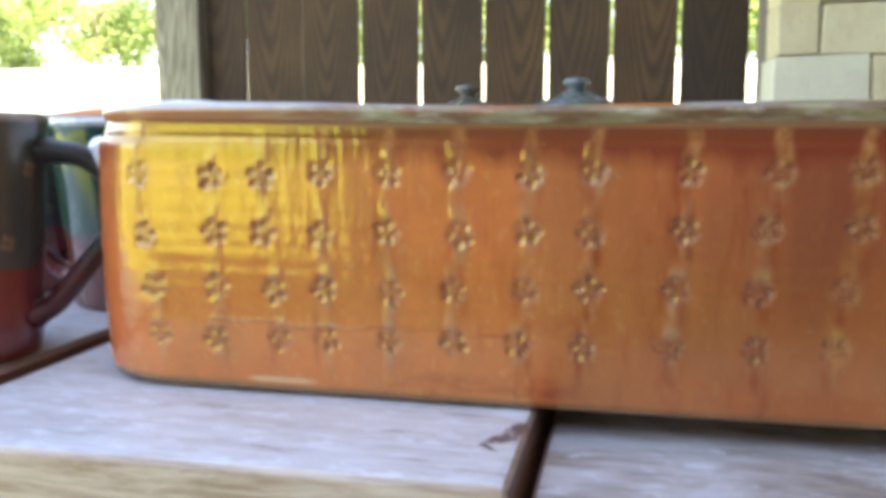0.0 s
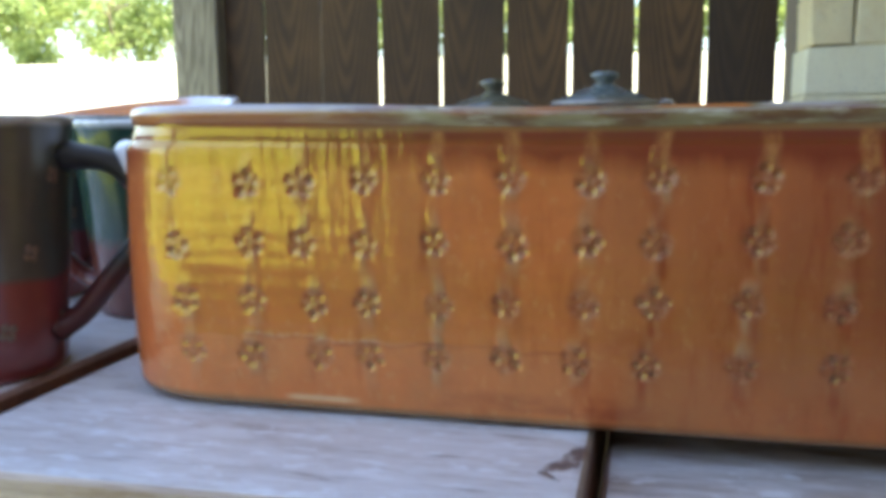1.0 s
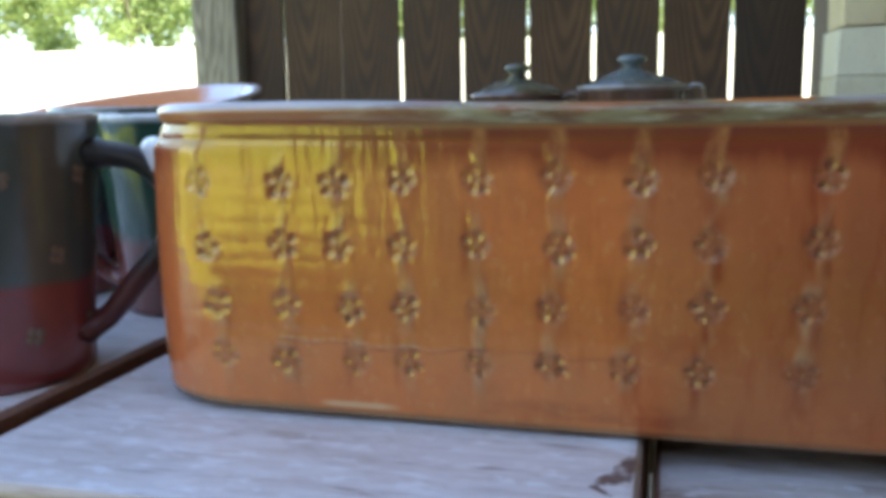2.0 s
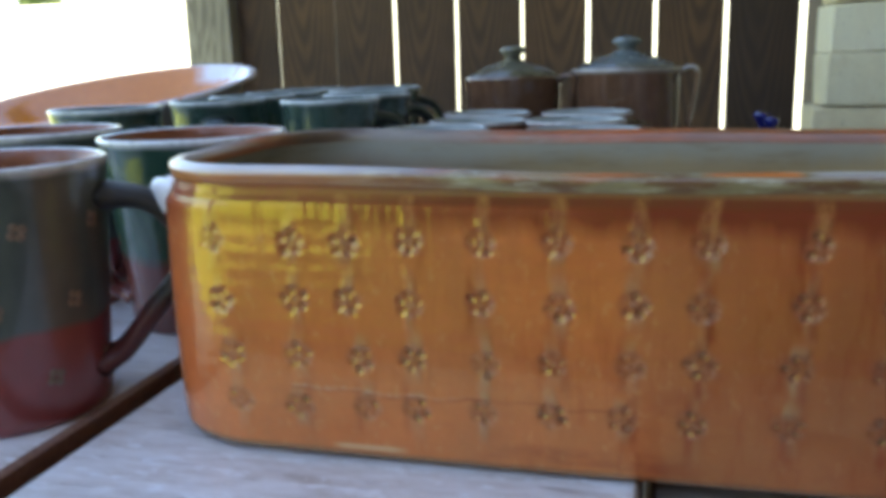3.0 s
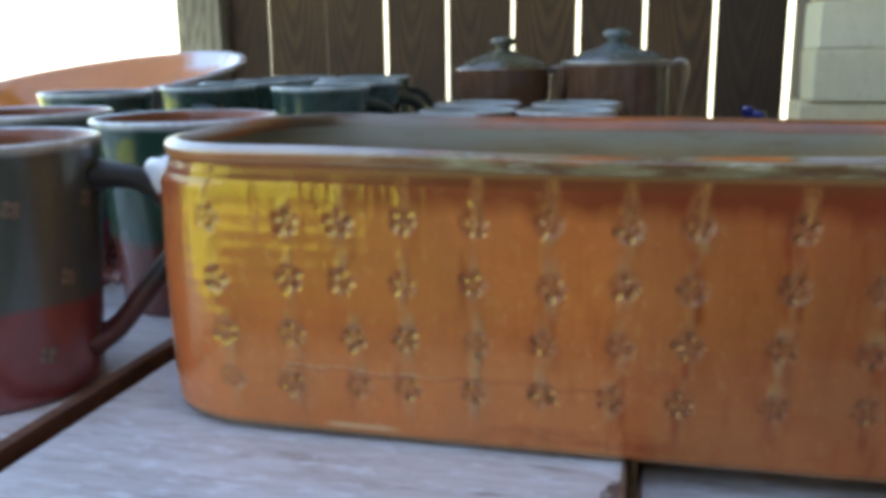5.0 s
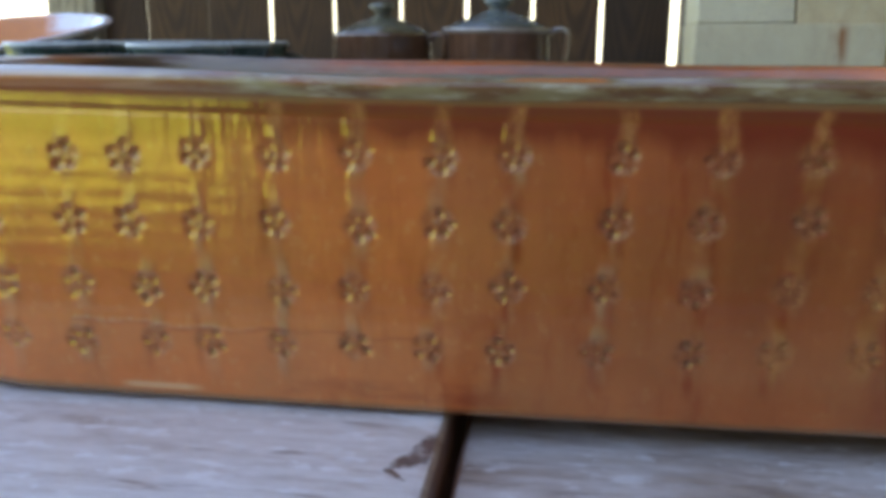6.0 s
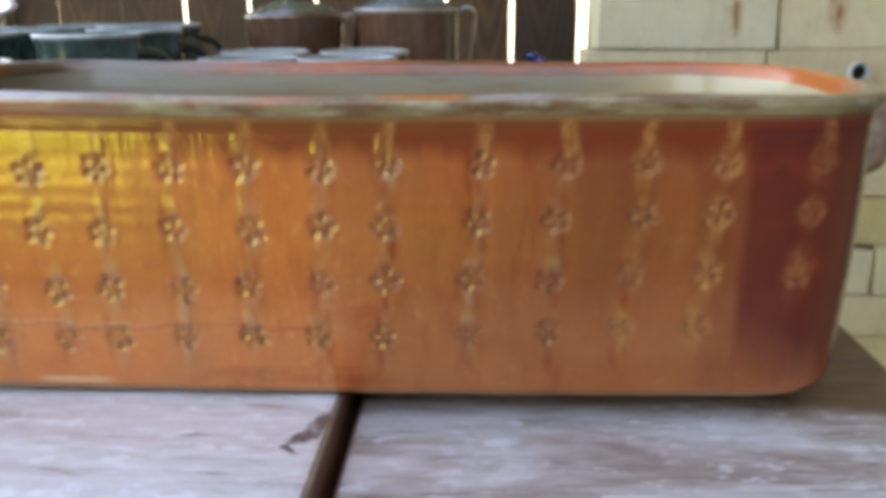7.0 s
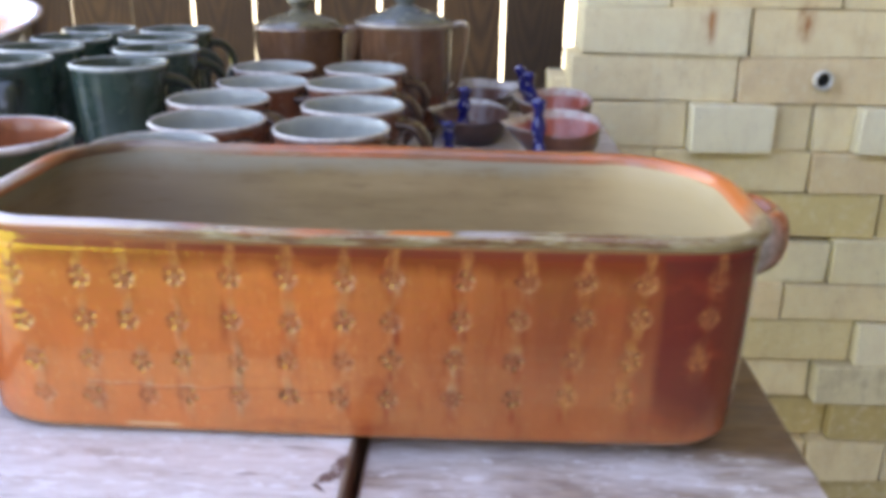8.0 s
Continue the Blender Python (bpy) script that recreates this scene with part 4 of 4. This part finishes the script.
    wave = 0.0328 + 0.0008 * np.sin(pts[:, :, 0] * 90) + 0.0005 * np.sin(pts[:, :, 0] * 270)
    depth += 0.00010 * ledge * step(-np.abs(pts[:, :, 2] - wave), -0.0016, 0)
    lip = np.maximum(lip, ledge * step(-np.abs(pts[:, :, 2] - wave), -0.0011, 0) * 0.75 * step(-pts[:, :, 0], 0.055, 0.10))
    red = np.maximum(red, ledge * step(-np.abs(pts[:, :, 2] - wave + 0.0010), -0.0010, 0) * 0.7)
    # throwing lines
    depth += 0.00003 * np.sin(pts[:, :, 2] * 900 + 2 * np.sin(pts[:, :, 0] * 9)) * (pts[:, :, 2] > 0.01) * (pts[:, :, 2] < 0.104)
    co = pts.copy()
    co[:, :, :2] += out * depth[:, :, None]
    lift = np.clip((-0.02 - co[:, :, 0]) / 0.16, 0, 1)
    co[:, :, 2] += 0.0018 * lift ** 2 * (3 - 2 * lift) * np.clip((co[:, :, 2] - 0.100) / 0.005, 0, 1)
    t = np.clip((-0.10 - co[:, :, 0]) / 0.09, 0, 1)
    co[:, :, 0] -= (0.0045 + 0.0060 * np.clip(1 - co[:, :, 2] / 0.115, 0, 1) - 0.0075 * np.clip((co[:, :, 2] - 0.104) / 0.012, 0, 1)) * t * t * (3 - 2 * t)
    m = len(zs)
    idx = np.arange(m * n).reshape(m, n)
    faces = np.stack([idx[:-1], np.roll(idx, -1, 1)[:-1], np.roll(idx, -1, 1)[1:], idx[1:]], axis=2).reshape(-1, 4).tolist()
    faces.append(idx[0][::-1].tolist())
    me = bpy.data.meshes.new("body")
    me.from_pydata(co.reshape(-1, 3).tolist(), [], faces)
    for name, val in (("pool", pool), ("drip", drip), ("red", red), ("lip", lip), ("ochre", ochre)):
        me.attributes.new(name, "FLOAT", "POINT").data.foreach_set("value", np.clip(val, 0, 1).reshape(-1).astype(np.float32))
    me.polygons.foreach_set("use_smooth", [True] * len(me.polygons))
    me.materials.append(M_DISH)
    body = new("body", me)
    body.parent = base
    tagged(body, "orange-brown glazed wall stamped with rows of small flowers")
    # rim: a rolled lip with an inner shoulder
    nr = 260
    bm = bmesh.new()
    lipped = ((0.1132, 0.0002), (0.1145, 0.0012), (0.1158, 0.0020), (0.1170, 0.0024), (0.1182, 0.0022), (0.1191, 0.0014), (0.1197, 0.0001), (RIM_Z, -0.0014), (0.1198, -0.0036), (0.1186, -0.0054), (0.1162, -0.0062), (0.1135, -0.0070))
    rows = []
    for z, o in lipped:
        a, b, r = WALL[-1][1] + o, WALL[-1][2] + o, WALL[-1][3] + o
        rows.append([(x + lean(x, z), y, z + rise(x) + 0.0005 * math.sin(x * 31 + y * 17)) for x, y in outline(a, b, r, nr)])
    grid_mesh(bm, rows)
    part("rim", bm, M_RIM, base, "grey-green rolled rim breaking to bright orange", True)
    bm = bmesh.new()
    rows = []
    for z, o in ((0.1137, -0.0068), (0.105, -0.0082), (0.080, -0.0095), (0.045, -0.0125), (0.025, -0.017), (0.016, -0.023), (0.0125, -0.032), (0.012, -0.045)):
        a, b, r = WALL[-1][1] + o, WALL[-1][2] + o, WALL[-1][3] + o * 0.9
        rows.append([(x + lean(x, z), y, z + rise(x) * min(1, max(0, (z - 0.09) / 0.02))) for x, y in outline(a, b, r, nr)])
    vs = grid_mesh(bm, rows)
    bm.faces.new(vs[-1])
    bmesh.ops.reverse_faces(bm, faces=bm.faces[:])
    part("liner", bm, M_LINER, base, "grey-tan glazed inside", True)
    # loop handles at both ends
    for sgn in (1, -1):
        x0 = 0.2015 if sgn > 0 else -0.2065
        e = 0.021 if sgn > 0 else 0.026
        tall, low, thick = (0.034, 0.0015, 0.0165) if sgn > 0 else (0.025, 0.0025, 0.0130)
        pts3 = [(x0 - 0.002 * sgn, -0.023, 0.0965), (x0 + 0.35 * e * sgn, -0.022, 0.0975), (x0 + 0.82 * e * sgn, -0.013, 0.0975), (x0 + e * sgn, 0.0, 0.0955), (x0 + 0.82 * e * sgn, 0.013, 0.0975), (x0 + 0.35 * e * sgn, 0.022, 0.0975), (x0 - 0.002 * sgn, 0.023, 0.0965)]
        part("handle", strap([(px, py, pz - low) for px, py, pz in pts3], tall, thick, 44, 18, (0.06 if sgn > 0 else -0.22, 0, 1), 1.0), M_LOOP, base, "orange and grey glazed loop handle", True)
    return base


build_dish()


# ---- mugs ----
def mug(r0, r1, h, outer, inner, label, group, seed=0, reach=0.040, belly=0.0, n=56, handle_mat=None):
    base = thing("mug", (0, 0, -5), label, "mug", group)
    w = 0.0042
    prof = [(r0 - 0.006, 0.0), (r0 - 0.0015, 0.0), (r0, 0.002), (r0 + 0.0006, 0.006)]
    for i in range(1, 13):
        t = i / 12
        prof.append((r0 + (r1 - r0) * t + belly * math.sin(math.pi * t) - 0.0012 * math.exp(-((t - 0.93) / 0.03) ** 2), 0.006 + (h - 0.009) * t))
    prof += [(r1 + 0.0006, h - 0.0015), (r1 - 0.0010, h), (r1 - 0.0026, h - 0.0006)]
    part("body", lathe(prof, n, 0.006, seed, False), outer, base, "", True)
    inside = [(r1 - 0.0026, h - 0.0006), (r1 - w, h - 0.004)]
    for i in range(11, 0, -1):
        t = i / 12
        inside.append((r0 + (r1 - r0) * t + belly * math.sin(math.pi * t) - w, 0.006 + (h - 0.009) * t))
    inside += [(r0 - 0.008, 0.008), (0.0004, 0.0075)]
    part("liner", lathe(inside, n, 0.006, seed, False), inner, base, "", True)
    bm = bmesh.new()
    ring = [(r0 - 0.006) * Vector((math.cos(6.28319 * i / 32), math.sin(6.28319 * i / 32), 0)) + Vector((0, 0, 0.0008)) for i in range(32)]
    bm.faces.new([bm.verts.new(p) for p in ring])
    part("foot", bm, outer, base)
    rt = r0 + (r1 - r0) * 0.83
    rb = r0 + (r1 - r0) * 0.22
    pts = [(rt - 0.003, 0, h * 0.845), (rt + reach * 0.50, 0, h * 0.815), (rt + reach * 0.90, 0, h * 0.69), (rt + reach * 0.90, 0, h * 0.54), (rb + reach * 0.60, 0, h * 0.36), (rb + reach * 0.20, 0, h * 0.21), (rb - 0.003, 0, h * 0.16)]
    part("handle", strap(pts, 0.022, 0.0105, 34, 14, (0, 1, 0), 1.45), handle_mat or outer, base, "", True)
    return base


def placed(proto, spots, scale_jitter=0.0, seed=1):
    rnd = random.Random(seed)
    first = True
    for x, y, turn in spots:
        m = pose(x, y, TABLE + 0.0005, 0, 0, turn)
        if first:
            proto.matrix_basis, first = m, False
        else:
            copy_thing(proto, m)


def mark_mug(base, r0, r1, h):
    """Small stamped flowers in three rows round a mug."""
    bm = bmesh.new()
    for q in range(4):
        a = q * math.pi / 2 + 0.5
        cx, cz = 0.0026 * math.cos(a), 0.0026 * math.sin(a)
        c = bm.verts.new((0.0006, cx, cz))
        ring = [bm.verts.new((0.0, cx + 0.0021 * math.cos(6.283 * i / 8), cz + 0.0021 * math.sin(6.283 * i / 8))) for i in range(8)]
        for i in range(8):
            bm.faces.new((c, ring[i], ring[(i + 1) % 8]))
    me = bpy.data.meshes.new("stamp")
    bm.to_mesh(me)
    bm.free()
    me.materials.append(M_STAMP)
    for row, z in enumerate((0.024, 0.058, 0.092)):
        r = r0 + (r1 - r0) * (z - 0.006) / (h - 0.009) + 0.0006
        for i in range(9):
            a = radians(40 * i + 14 * row + 32)
            ob = new("stamp", me)
            ob.parent = base
            ob.matrix_basis = Matrix.Translation((r * math.cos(a), r * math.sin(a), z)) @ Matrix.Rotation(a, 4, "Z")


M_OLIVE_HANDLE = pot_glaze("dark_handle_glaze", (0.026, 0.020, 0.018), (0.11, 0.020, 0.018), 0.046, (0.3, 0.3, 0.3), 0.5, 0.4, 0.006, coat=0.05)
olive = mug(0.0455, 0.0545, 0.1190, M_OLIVE, M_ORANGE_IN, "large mug, dark olive glaze over maroon, orange inside", "dipped mugs beside the dish", 3, 0.037, 0.0, 56, M_OLIVE_HANDLE)
mark_mug(olive, 0.0455, 0.0545, 0.1190)
placed(olive, [(-0.320, 0.323, 22), (-0.426, 0.493, 25)])
teal = mug(0.0455, 0.0572, 0.1178, M_TEAL, M_ORANGE_IN, "wide mug, teal-green glaze over rust red, orange inside", "dipped mugs beside the dish", 5, 0.040)
placed(teal, [(-0.299, 0.477, 205)])
M_GREEN_HANDLE = pot_glaze("dark_green_handle_glaze", (0.020, 0.032, 0.027), (0.05, 0.022, 0.016), 0.022, (0.3, 0.3, 0.3), 0.3, 0.4, coat=0.2)
green = mug(0.0385, 0.0475, 0.1240, M_GREEN, M_GREEN_IN, "tall dark green glazed mug with a pale rim", "green mugs in rows", 8, 0.030, 0.0, 56, M_GREEN_HANDLE)
placed(green, [(-0.326, 0.780, 25), (-0.328, 0.895, 30), (-0.362, 0.998, 18), (-0.372, 1.096, 28), (-0.449, 0.790, -65), (-0.461, 0.892, 10), (-0.467, 0.988, 20), (-0.472, 1.084, 15), (-0.490, 0.664, -20)])
rust = mug(0.0390, 0.0490, 0.0985, M_RUST, M_GREY_IN, "low rust-brown glazed mug with a grey inside", "rust-brown mugs in two rows", 12, 0.026, 0.002, 56, M_UMBER)
placed(rust, [(-0.205, 0.532, -20), (-0.193, 0.632, -42), (-0.212, 0.733, -15), (-0.193, 0.833, -18), (-0.205, 0.944, -12), (-0.083, 0.611, -10), (-0.079, 0.712, -12), (-0.098, 0.835, 5), (-0.096, 0.946, 8)])


# ---- lidded jars ----
def jar(at, r, h, seed, turn, label, lid_mat):
    base = thing("lidded_jar", at, label, "jar", "lidded jars by the fence", turn)
    prof = [(r * 0.70, 0.0), (r * 0.74, 0.003), (r * 0.80, 0.02), (r * 0.90, 0.05), (r * 0.96, 0.08), (r * 0.98, h - 0.010), (r * 1.02, h - 0.004), (r * 1.04, h), (r * 0.98, h), (r * 0.90, h - 0.006)]
    part("body", lathe(prof, 56, 0.004, seed), M_JAR, base, "", True)
    lid = [(r * 0.90, h - 0.004), (r * 0.93, h - 0.001), (r * 0.90, h + 0.002), (r * 0.70, h + 0.008), (r * 0.45, h + 0.0135), (r * 0.26, h + 0.0175), (r * 0.20, h + 0.020)]
    b = part("lid", lathe([(q, z - h) for q, z in lid], 56, 0.004, seed + 1), lid_mat, base, "glazed domed lid", True)
    b.location = (0, 0, h)
    knob = [(r * 0.17, 0.0), (r * 0.15, 0.004), (r * 0.18, 0.007), (r * 0.26, 0.010), (r * 0.28, 0.013), (r * 0.22, 0.0165), (r * 0.10, 0.018), (0.0003, 0.0175)]
    b2 = part("knob", lathe(knob, 28, 0.0), lid_mat, b, "", True)
    b2.location = (0, 0, 0.0185)
    pts = [(r * 0.95, 0, h - 0.008), (r * 1.12, 0, h - 0.001), (r * 1.27, 0, h - 0.004), (r * 1.27, 0, h - 0.022), (r * 1.18, 0, h - 0.055), (r * 1.08, 0, h - 0.080), (r * 0.88, 0, h - 0.094)]
    part("handle", strap(pts, 0.020, 0.0065, 26, 10, (0, 1, 0)), M_JAR, base, "", True)
    return base


jar((-0.197, 1.068, TABLE), 0.060, 0.135, 21, -8, "brown glazed jar with an olive-grey domed lid and knob", M_LID_OLIVE)
jar((-0.060, 1.073, TABLE), 0.064, 0.142, 22, -5, "wider brown glazed jar with a blue-grey lid and knob", M_LID)


# ---- the large tilted bowl ----
def bowl():
    base = thing("bowl", (-0.702, 1.010, TABLE), "large shallow orange glazed bowl with white glare painted in, tipped slightly", "bowl")
    R, h, tall = 0.188, 0.117, 1.04
    outside = [(0.050, 0.0), (0.056, 0.0), (0.058, 0.008), (0.085, 0.026), (0.120, 0.054), (0.150, 0.083), (0.172, 0.105), (0.181, 0.113), (R - 0.0006, h - 0.005)]
    inside = [(R - 0.0006, h - 0.005), (R, h - 0.002), (R - 0.003, h), (R - 0.010, h - 0.003), (0.163, 0.101), (0.140, 0.080), (0.108, 0.055), (0.070, 0.030), (0.030, 0.014), (0.0005, 0.012)]
    for name, prof, glaze, words in (("body", outside, M_BOWL_OUT, "dark brown glazed outside"), ("liner", inside, M_BOWL, "orange glazed inside with white glare painted in")):
        b = part(name, lathe([(q, tall * z) for q, z in prof], 96, 0.006, 31, False), glaze, base, words, True)
        b.rotation_euler = (radians(8.8), radians(-3.6), 0)
        b.location = (0.0, 0, 0.009)
    return base


bowl()


# ---- small pinch pots with cobalt spoons ----
def pinch_pot(at, turn, seed, glaze, inner, words, r=0.046, h=0.045, drawn=0.016):
    base = thing("pinch_pot", at, words, "pot", "pinch pots by the kiln", turn)
    outside = [(0.0004, 0.0005), (r * 0.55, 0.0), (r * 0.62, 0.001), (r * 0.80, 0.008), (r * 0.95, 0.022), (r * 0.99, h - 0.004), (r * 1.0, h - 0.001), (r * 0.97, h)]
    inside = [(r * 0.97, h), (r * 0.92, h - 0.003), (r * 0.86, 0.020), (r * 0.66, 0.009), (0.0004, 0.006)]
    for name, prof, mat in (("body", outside, glaze), ("liner", inside, inner)):
        bm = lathe(prof, 48, 0.02, seed, False)
        for v in bm.verts:
            t = v.co.z / h
            a = math.atan2(v.co.y, v.co.x)
            pull = math.exp(-(a / 0.42) ** 2) * t * t
            v.co.x += drawn * pull
            v.co.z += 0.006 * pull + 0.008 * t * t * (v.co.x * math.sin(radians(turn)) + v.co.y * math.cos(radians(turn))) / r
        part(name, bm, mat, base, "", True)
    return base


def spoon(at, lean, turn, seed, length=0.062):
    base = thing("spoon", at, "small spoon with a cobalt blue and white patterned handle", "spoon", "cobalt-handled spoons", turn)
    n = 22
    bm = bmesh.new()
    rows = []
    for i in range(n):
        t = i / (n - 1)
        r = 0.0074 * (1 + 0.22 * math.sin(t * 15)) * (1 if t < 0.94 else math.sqrt(max(0.02, 1 - ((t - 0.94) / 0.06) ** 2)))
        x = lean * length * t + 0.003 * math.sin(t * 5)
        rows.append([(x + r * math.cos(6.283 * j / 12), r * math.sin(6.283 * j / 12), 0.012 + length * t) for j in range(12)])
    vs = grid_mesh(bm, rows)
    bm.faces.new(vs[-1])
    part("handle", bm, M_BLUE, base, "", True)
    scoop = [(0.0004, 0.0), (0.007, 0.001), (0.011, 0.005), (0.012, 0.010), (0.0105, 0.010), (0.008, 0.005), (0.0004, 0.003)]
    part("scoop", lathe(scoop, 24, 0.0, cap=False), M_GREY_IN, base, "", True)
    return base


RED_POT, BROWN_POT = "small orange-red glazed pinch pot drawn out to a lip", "small dark brown pinch pot with a glossy inside"
pinch_pot((0.040, 1.135, sagged(1.135)), 10, 60, M_DIP_DARK, M_DIP_DARK_IN, BROWN_POT)
pinch_pot((0.034, 1.005, sagged(1.005)), 190, 61, M_DIP_DARK, M_DIP_DARK_IN, BROWN_POT, 0.045, 0.040)
pinch_pot((0.146, 1.075, sagged(1.075)), 185, 62, M_DIP, M_DIP_IN, RED_POT)
pinch_pot((0.138, 0.925, sagged(0.925)), 195, 63, M_DIP, M_DIP_IN, RED_POT, 0.047, 0.045, 0.030)
for i, (x, y, a, ln, over) in enumerate(((0.020, 0.985, 100, 0.058, -0.25), (0.112, 0.866, 120, 0.072, 0.22), (0.112, 1.058, 60, 0.066, -0.25), (0.108, 1.078, 40, 0.070, -0.25), (0.006, 0.880, 90, 0.045, -0.25))):
    in_pot = i not in (1, 4)
    spoon((x, y, sagged(y) + (0.008 if in_pot else 0.0)), over, a, 80 + i, ln)


# ---- the kiln of loose fire bricks ----
kiln = thing("brick_kiln", (0, 0, 0), "kiln wall of dry-stacked pale yellow fire bricks", "kiln")
FACE = 1.258
LINES = (0.0, 0.020, 0.094, 0.174, 0.251, 0.325, 0.402, 0.466, 0.544, 0.619, 0.686, 0.760, 0.831, 0.902, 0.967, 1.038, 1.110, 1.182, 1.254, 1.326, 1.398, 1.470, 1.542, 1.614, 1.686)
# for each course from the ground: left end, and joints before the even run of lengths begins
COURSES = ((0.190, (0.30, 0.55)), (0.190, (0.375, 0.62)), (0.200, (0.31, 0.632, 0.765)), (0.185, (0.42, 0.665)), (0.195, (0.36, 0.622, 0.756)), (0.190, (0.44, 0.680, 0.80)), (0.200, (0.31, 0.552, 0.79)), (0.185, (0.37, 0.619, 0.86)), (0.200, (0.445, 0.687)),
           (0.190, (0.32, 0.565, 0.81)), (0.200, (0.366, 0.494, 0.560, 0.624, 0.74)), (0.179, (0.435, 0.69)), (0.191, (0.446, 0.70)), (0.196, (0.323, 0.575)), (0.198, (0.256, 0.50)))
PROUD = {(10, 1): ("white", 0.024), (10, 4): ("white", 0.022), (10, 0): ("plain", -0.004), (10, 2): ("plain", -0.006), (10, 3): ("plain", -0.004), (5, 2): ("white", 0.020), (4, 2): ("stained", 0.022), (2, 2): ("plain", 0.016), (6, 2): ("plain", 0.006)}
# the tone of single bricks, or of a whole course; olive paints the shade low down
COURSE_TONE = {0: "olive", 1: "olive", 2: "plain", 3: "olive", 4: "plain", 5: "yellow", 6: "plain", 7: "pale", 8: "yellow", (9, 2): "pink", (11, 1): "pink", (12, 0): "pale", (6, 1): "pink"}
TONES = {"white": M_BRICK_WHITE, "pale": M_BRICK_PALE, "stained": M_BRICK_STAINED, "pink": M_BRICK_PINK, "yellow": M_BRICK_YELLOW, "olive": M_BRICK_OLIVE_SHADED}
brick_meshes = {}


def brick_mesh(w, h, kind, mat):
    key = (round(w, 3), round(h, 3), kind, mat.name)
    if key not in brick_meshes:
        bm = block((w, 0.112, h), 0.0036, 2, (0, 0, 0), 0.0022, kind)
        me = bpy.data.meshes.new("brick")
        bm.to_mesh(me)
        bm.free()
        me.materials.append(mat)
        brick_meshes[key] = me
    return brick_meshes[key]


def lay_bricks():
    rnd = random.Random(77)
    for c in range(len(LINES) - 1):
        z0, z1 = LINES[c], LINES[c + 1]
        if c < len(COURSES):
            left, joints = COURSES[c]
        else:
            left, joints = 0.19 + rnd.uniform(-0.01, 0.01), (0.32 if c % 2 else 0.44,)
        xs = [left, *joints]
        while xs[-1] < 1.30:
            xs.append(xs[-1] + 0.2445)
        for i, (a, b) in enumerate(zip(xs, xs[1:])):
            if b - a < 0.03:
                continue
            tone, out = PROUD.get((c, i), ("", rnd.uniform(-0.004, 0.004) if c > 9 else rnd.uniform(-0.014, 0.012)))
            mat = TONES.get(tone or COURSE_TONE.get((c, i), COURSE_TONE.get(c, "")), M_BRICK)
            if mat is M_BRICK and c > 12 and rnd.random() < 0.22:
                mat = M_BRICK_WHITE
            w, h = b - a - (0.0085 if (c, i) == (12, 0) else rnd.choice((0.0018, 0.0028, 0.0044)) * (1.0 if c > 9 else 1.6)), z1 - z0 - (rnd.choice((0.0010, 0.0017, 0.0026)) if c > 7 else rnd.choice((0.0015, 0.0028, 0.0045, 0.0070, 0.0090)))
            ob = new("brick", brick_mesh(w, h, rnd.randrange(4), mat))
            ob.parent = kiln
            ob.location = ((a + b) / 2, FACE + 0.056 - out, z0 + h / 2)
            ob.rotation_euler = (0, 0, radians(rnd.uniform(-0.4, 0.4)))


stray = new("brick", brick_mesh(0.060, 0.068, 1, M_BRICK))
stray.parent = kiln
stray.location = (0.188, FACE + 0.118, 0.750)
# unseen block behind the bricks, coloured dark so open joints read as shade
joint_backing = part("joint_backing", block((1.26, 0.34, 1.67), 0.0, 1, (0.86, FACE + 0.285, 0.835)), M_BRICK_DARK, kiln)
lay_bricks()


def spy_pipe():
    base = thing("spy_pipe", (0.559, FACE - 0.006, 0.799), "short metal spy-hole pipe set in a kiln brick", "pipe")
    ring = [(0.0105, 0.0), (0.0150, 0.0), (0.0158, 0.004), (0.0150, 0.010), (0.0120, 0.011), (0.0105, 0.009), (0.0105, 0.0)]
    b = part("collar", lathe(ring, 28, 0.0, cap=False), M_METAL, base, "", True)
    b.rotation_euler = (radians(90), 0, 0)
    # flat black disc stands in for the shade inside the pipe
    b = part("bore", lathe([(0.0003, 0.001), (0.0106, 0.001)], 28, 0.0, cap=False), M_BLACK, base)
    b.rotation_euler = (radians(90), 0, 0)


spy_pipe()
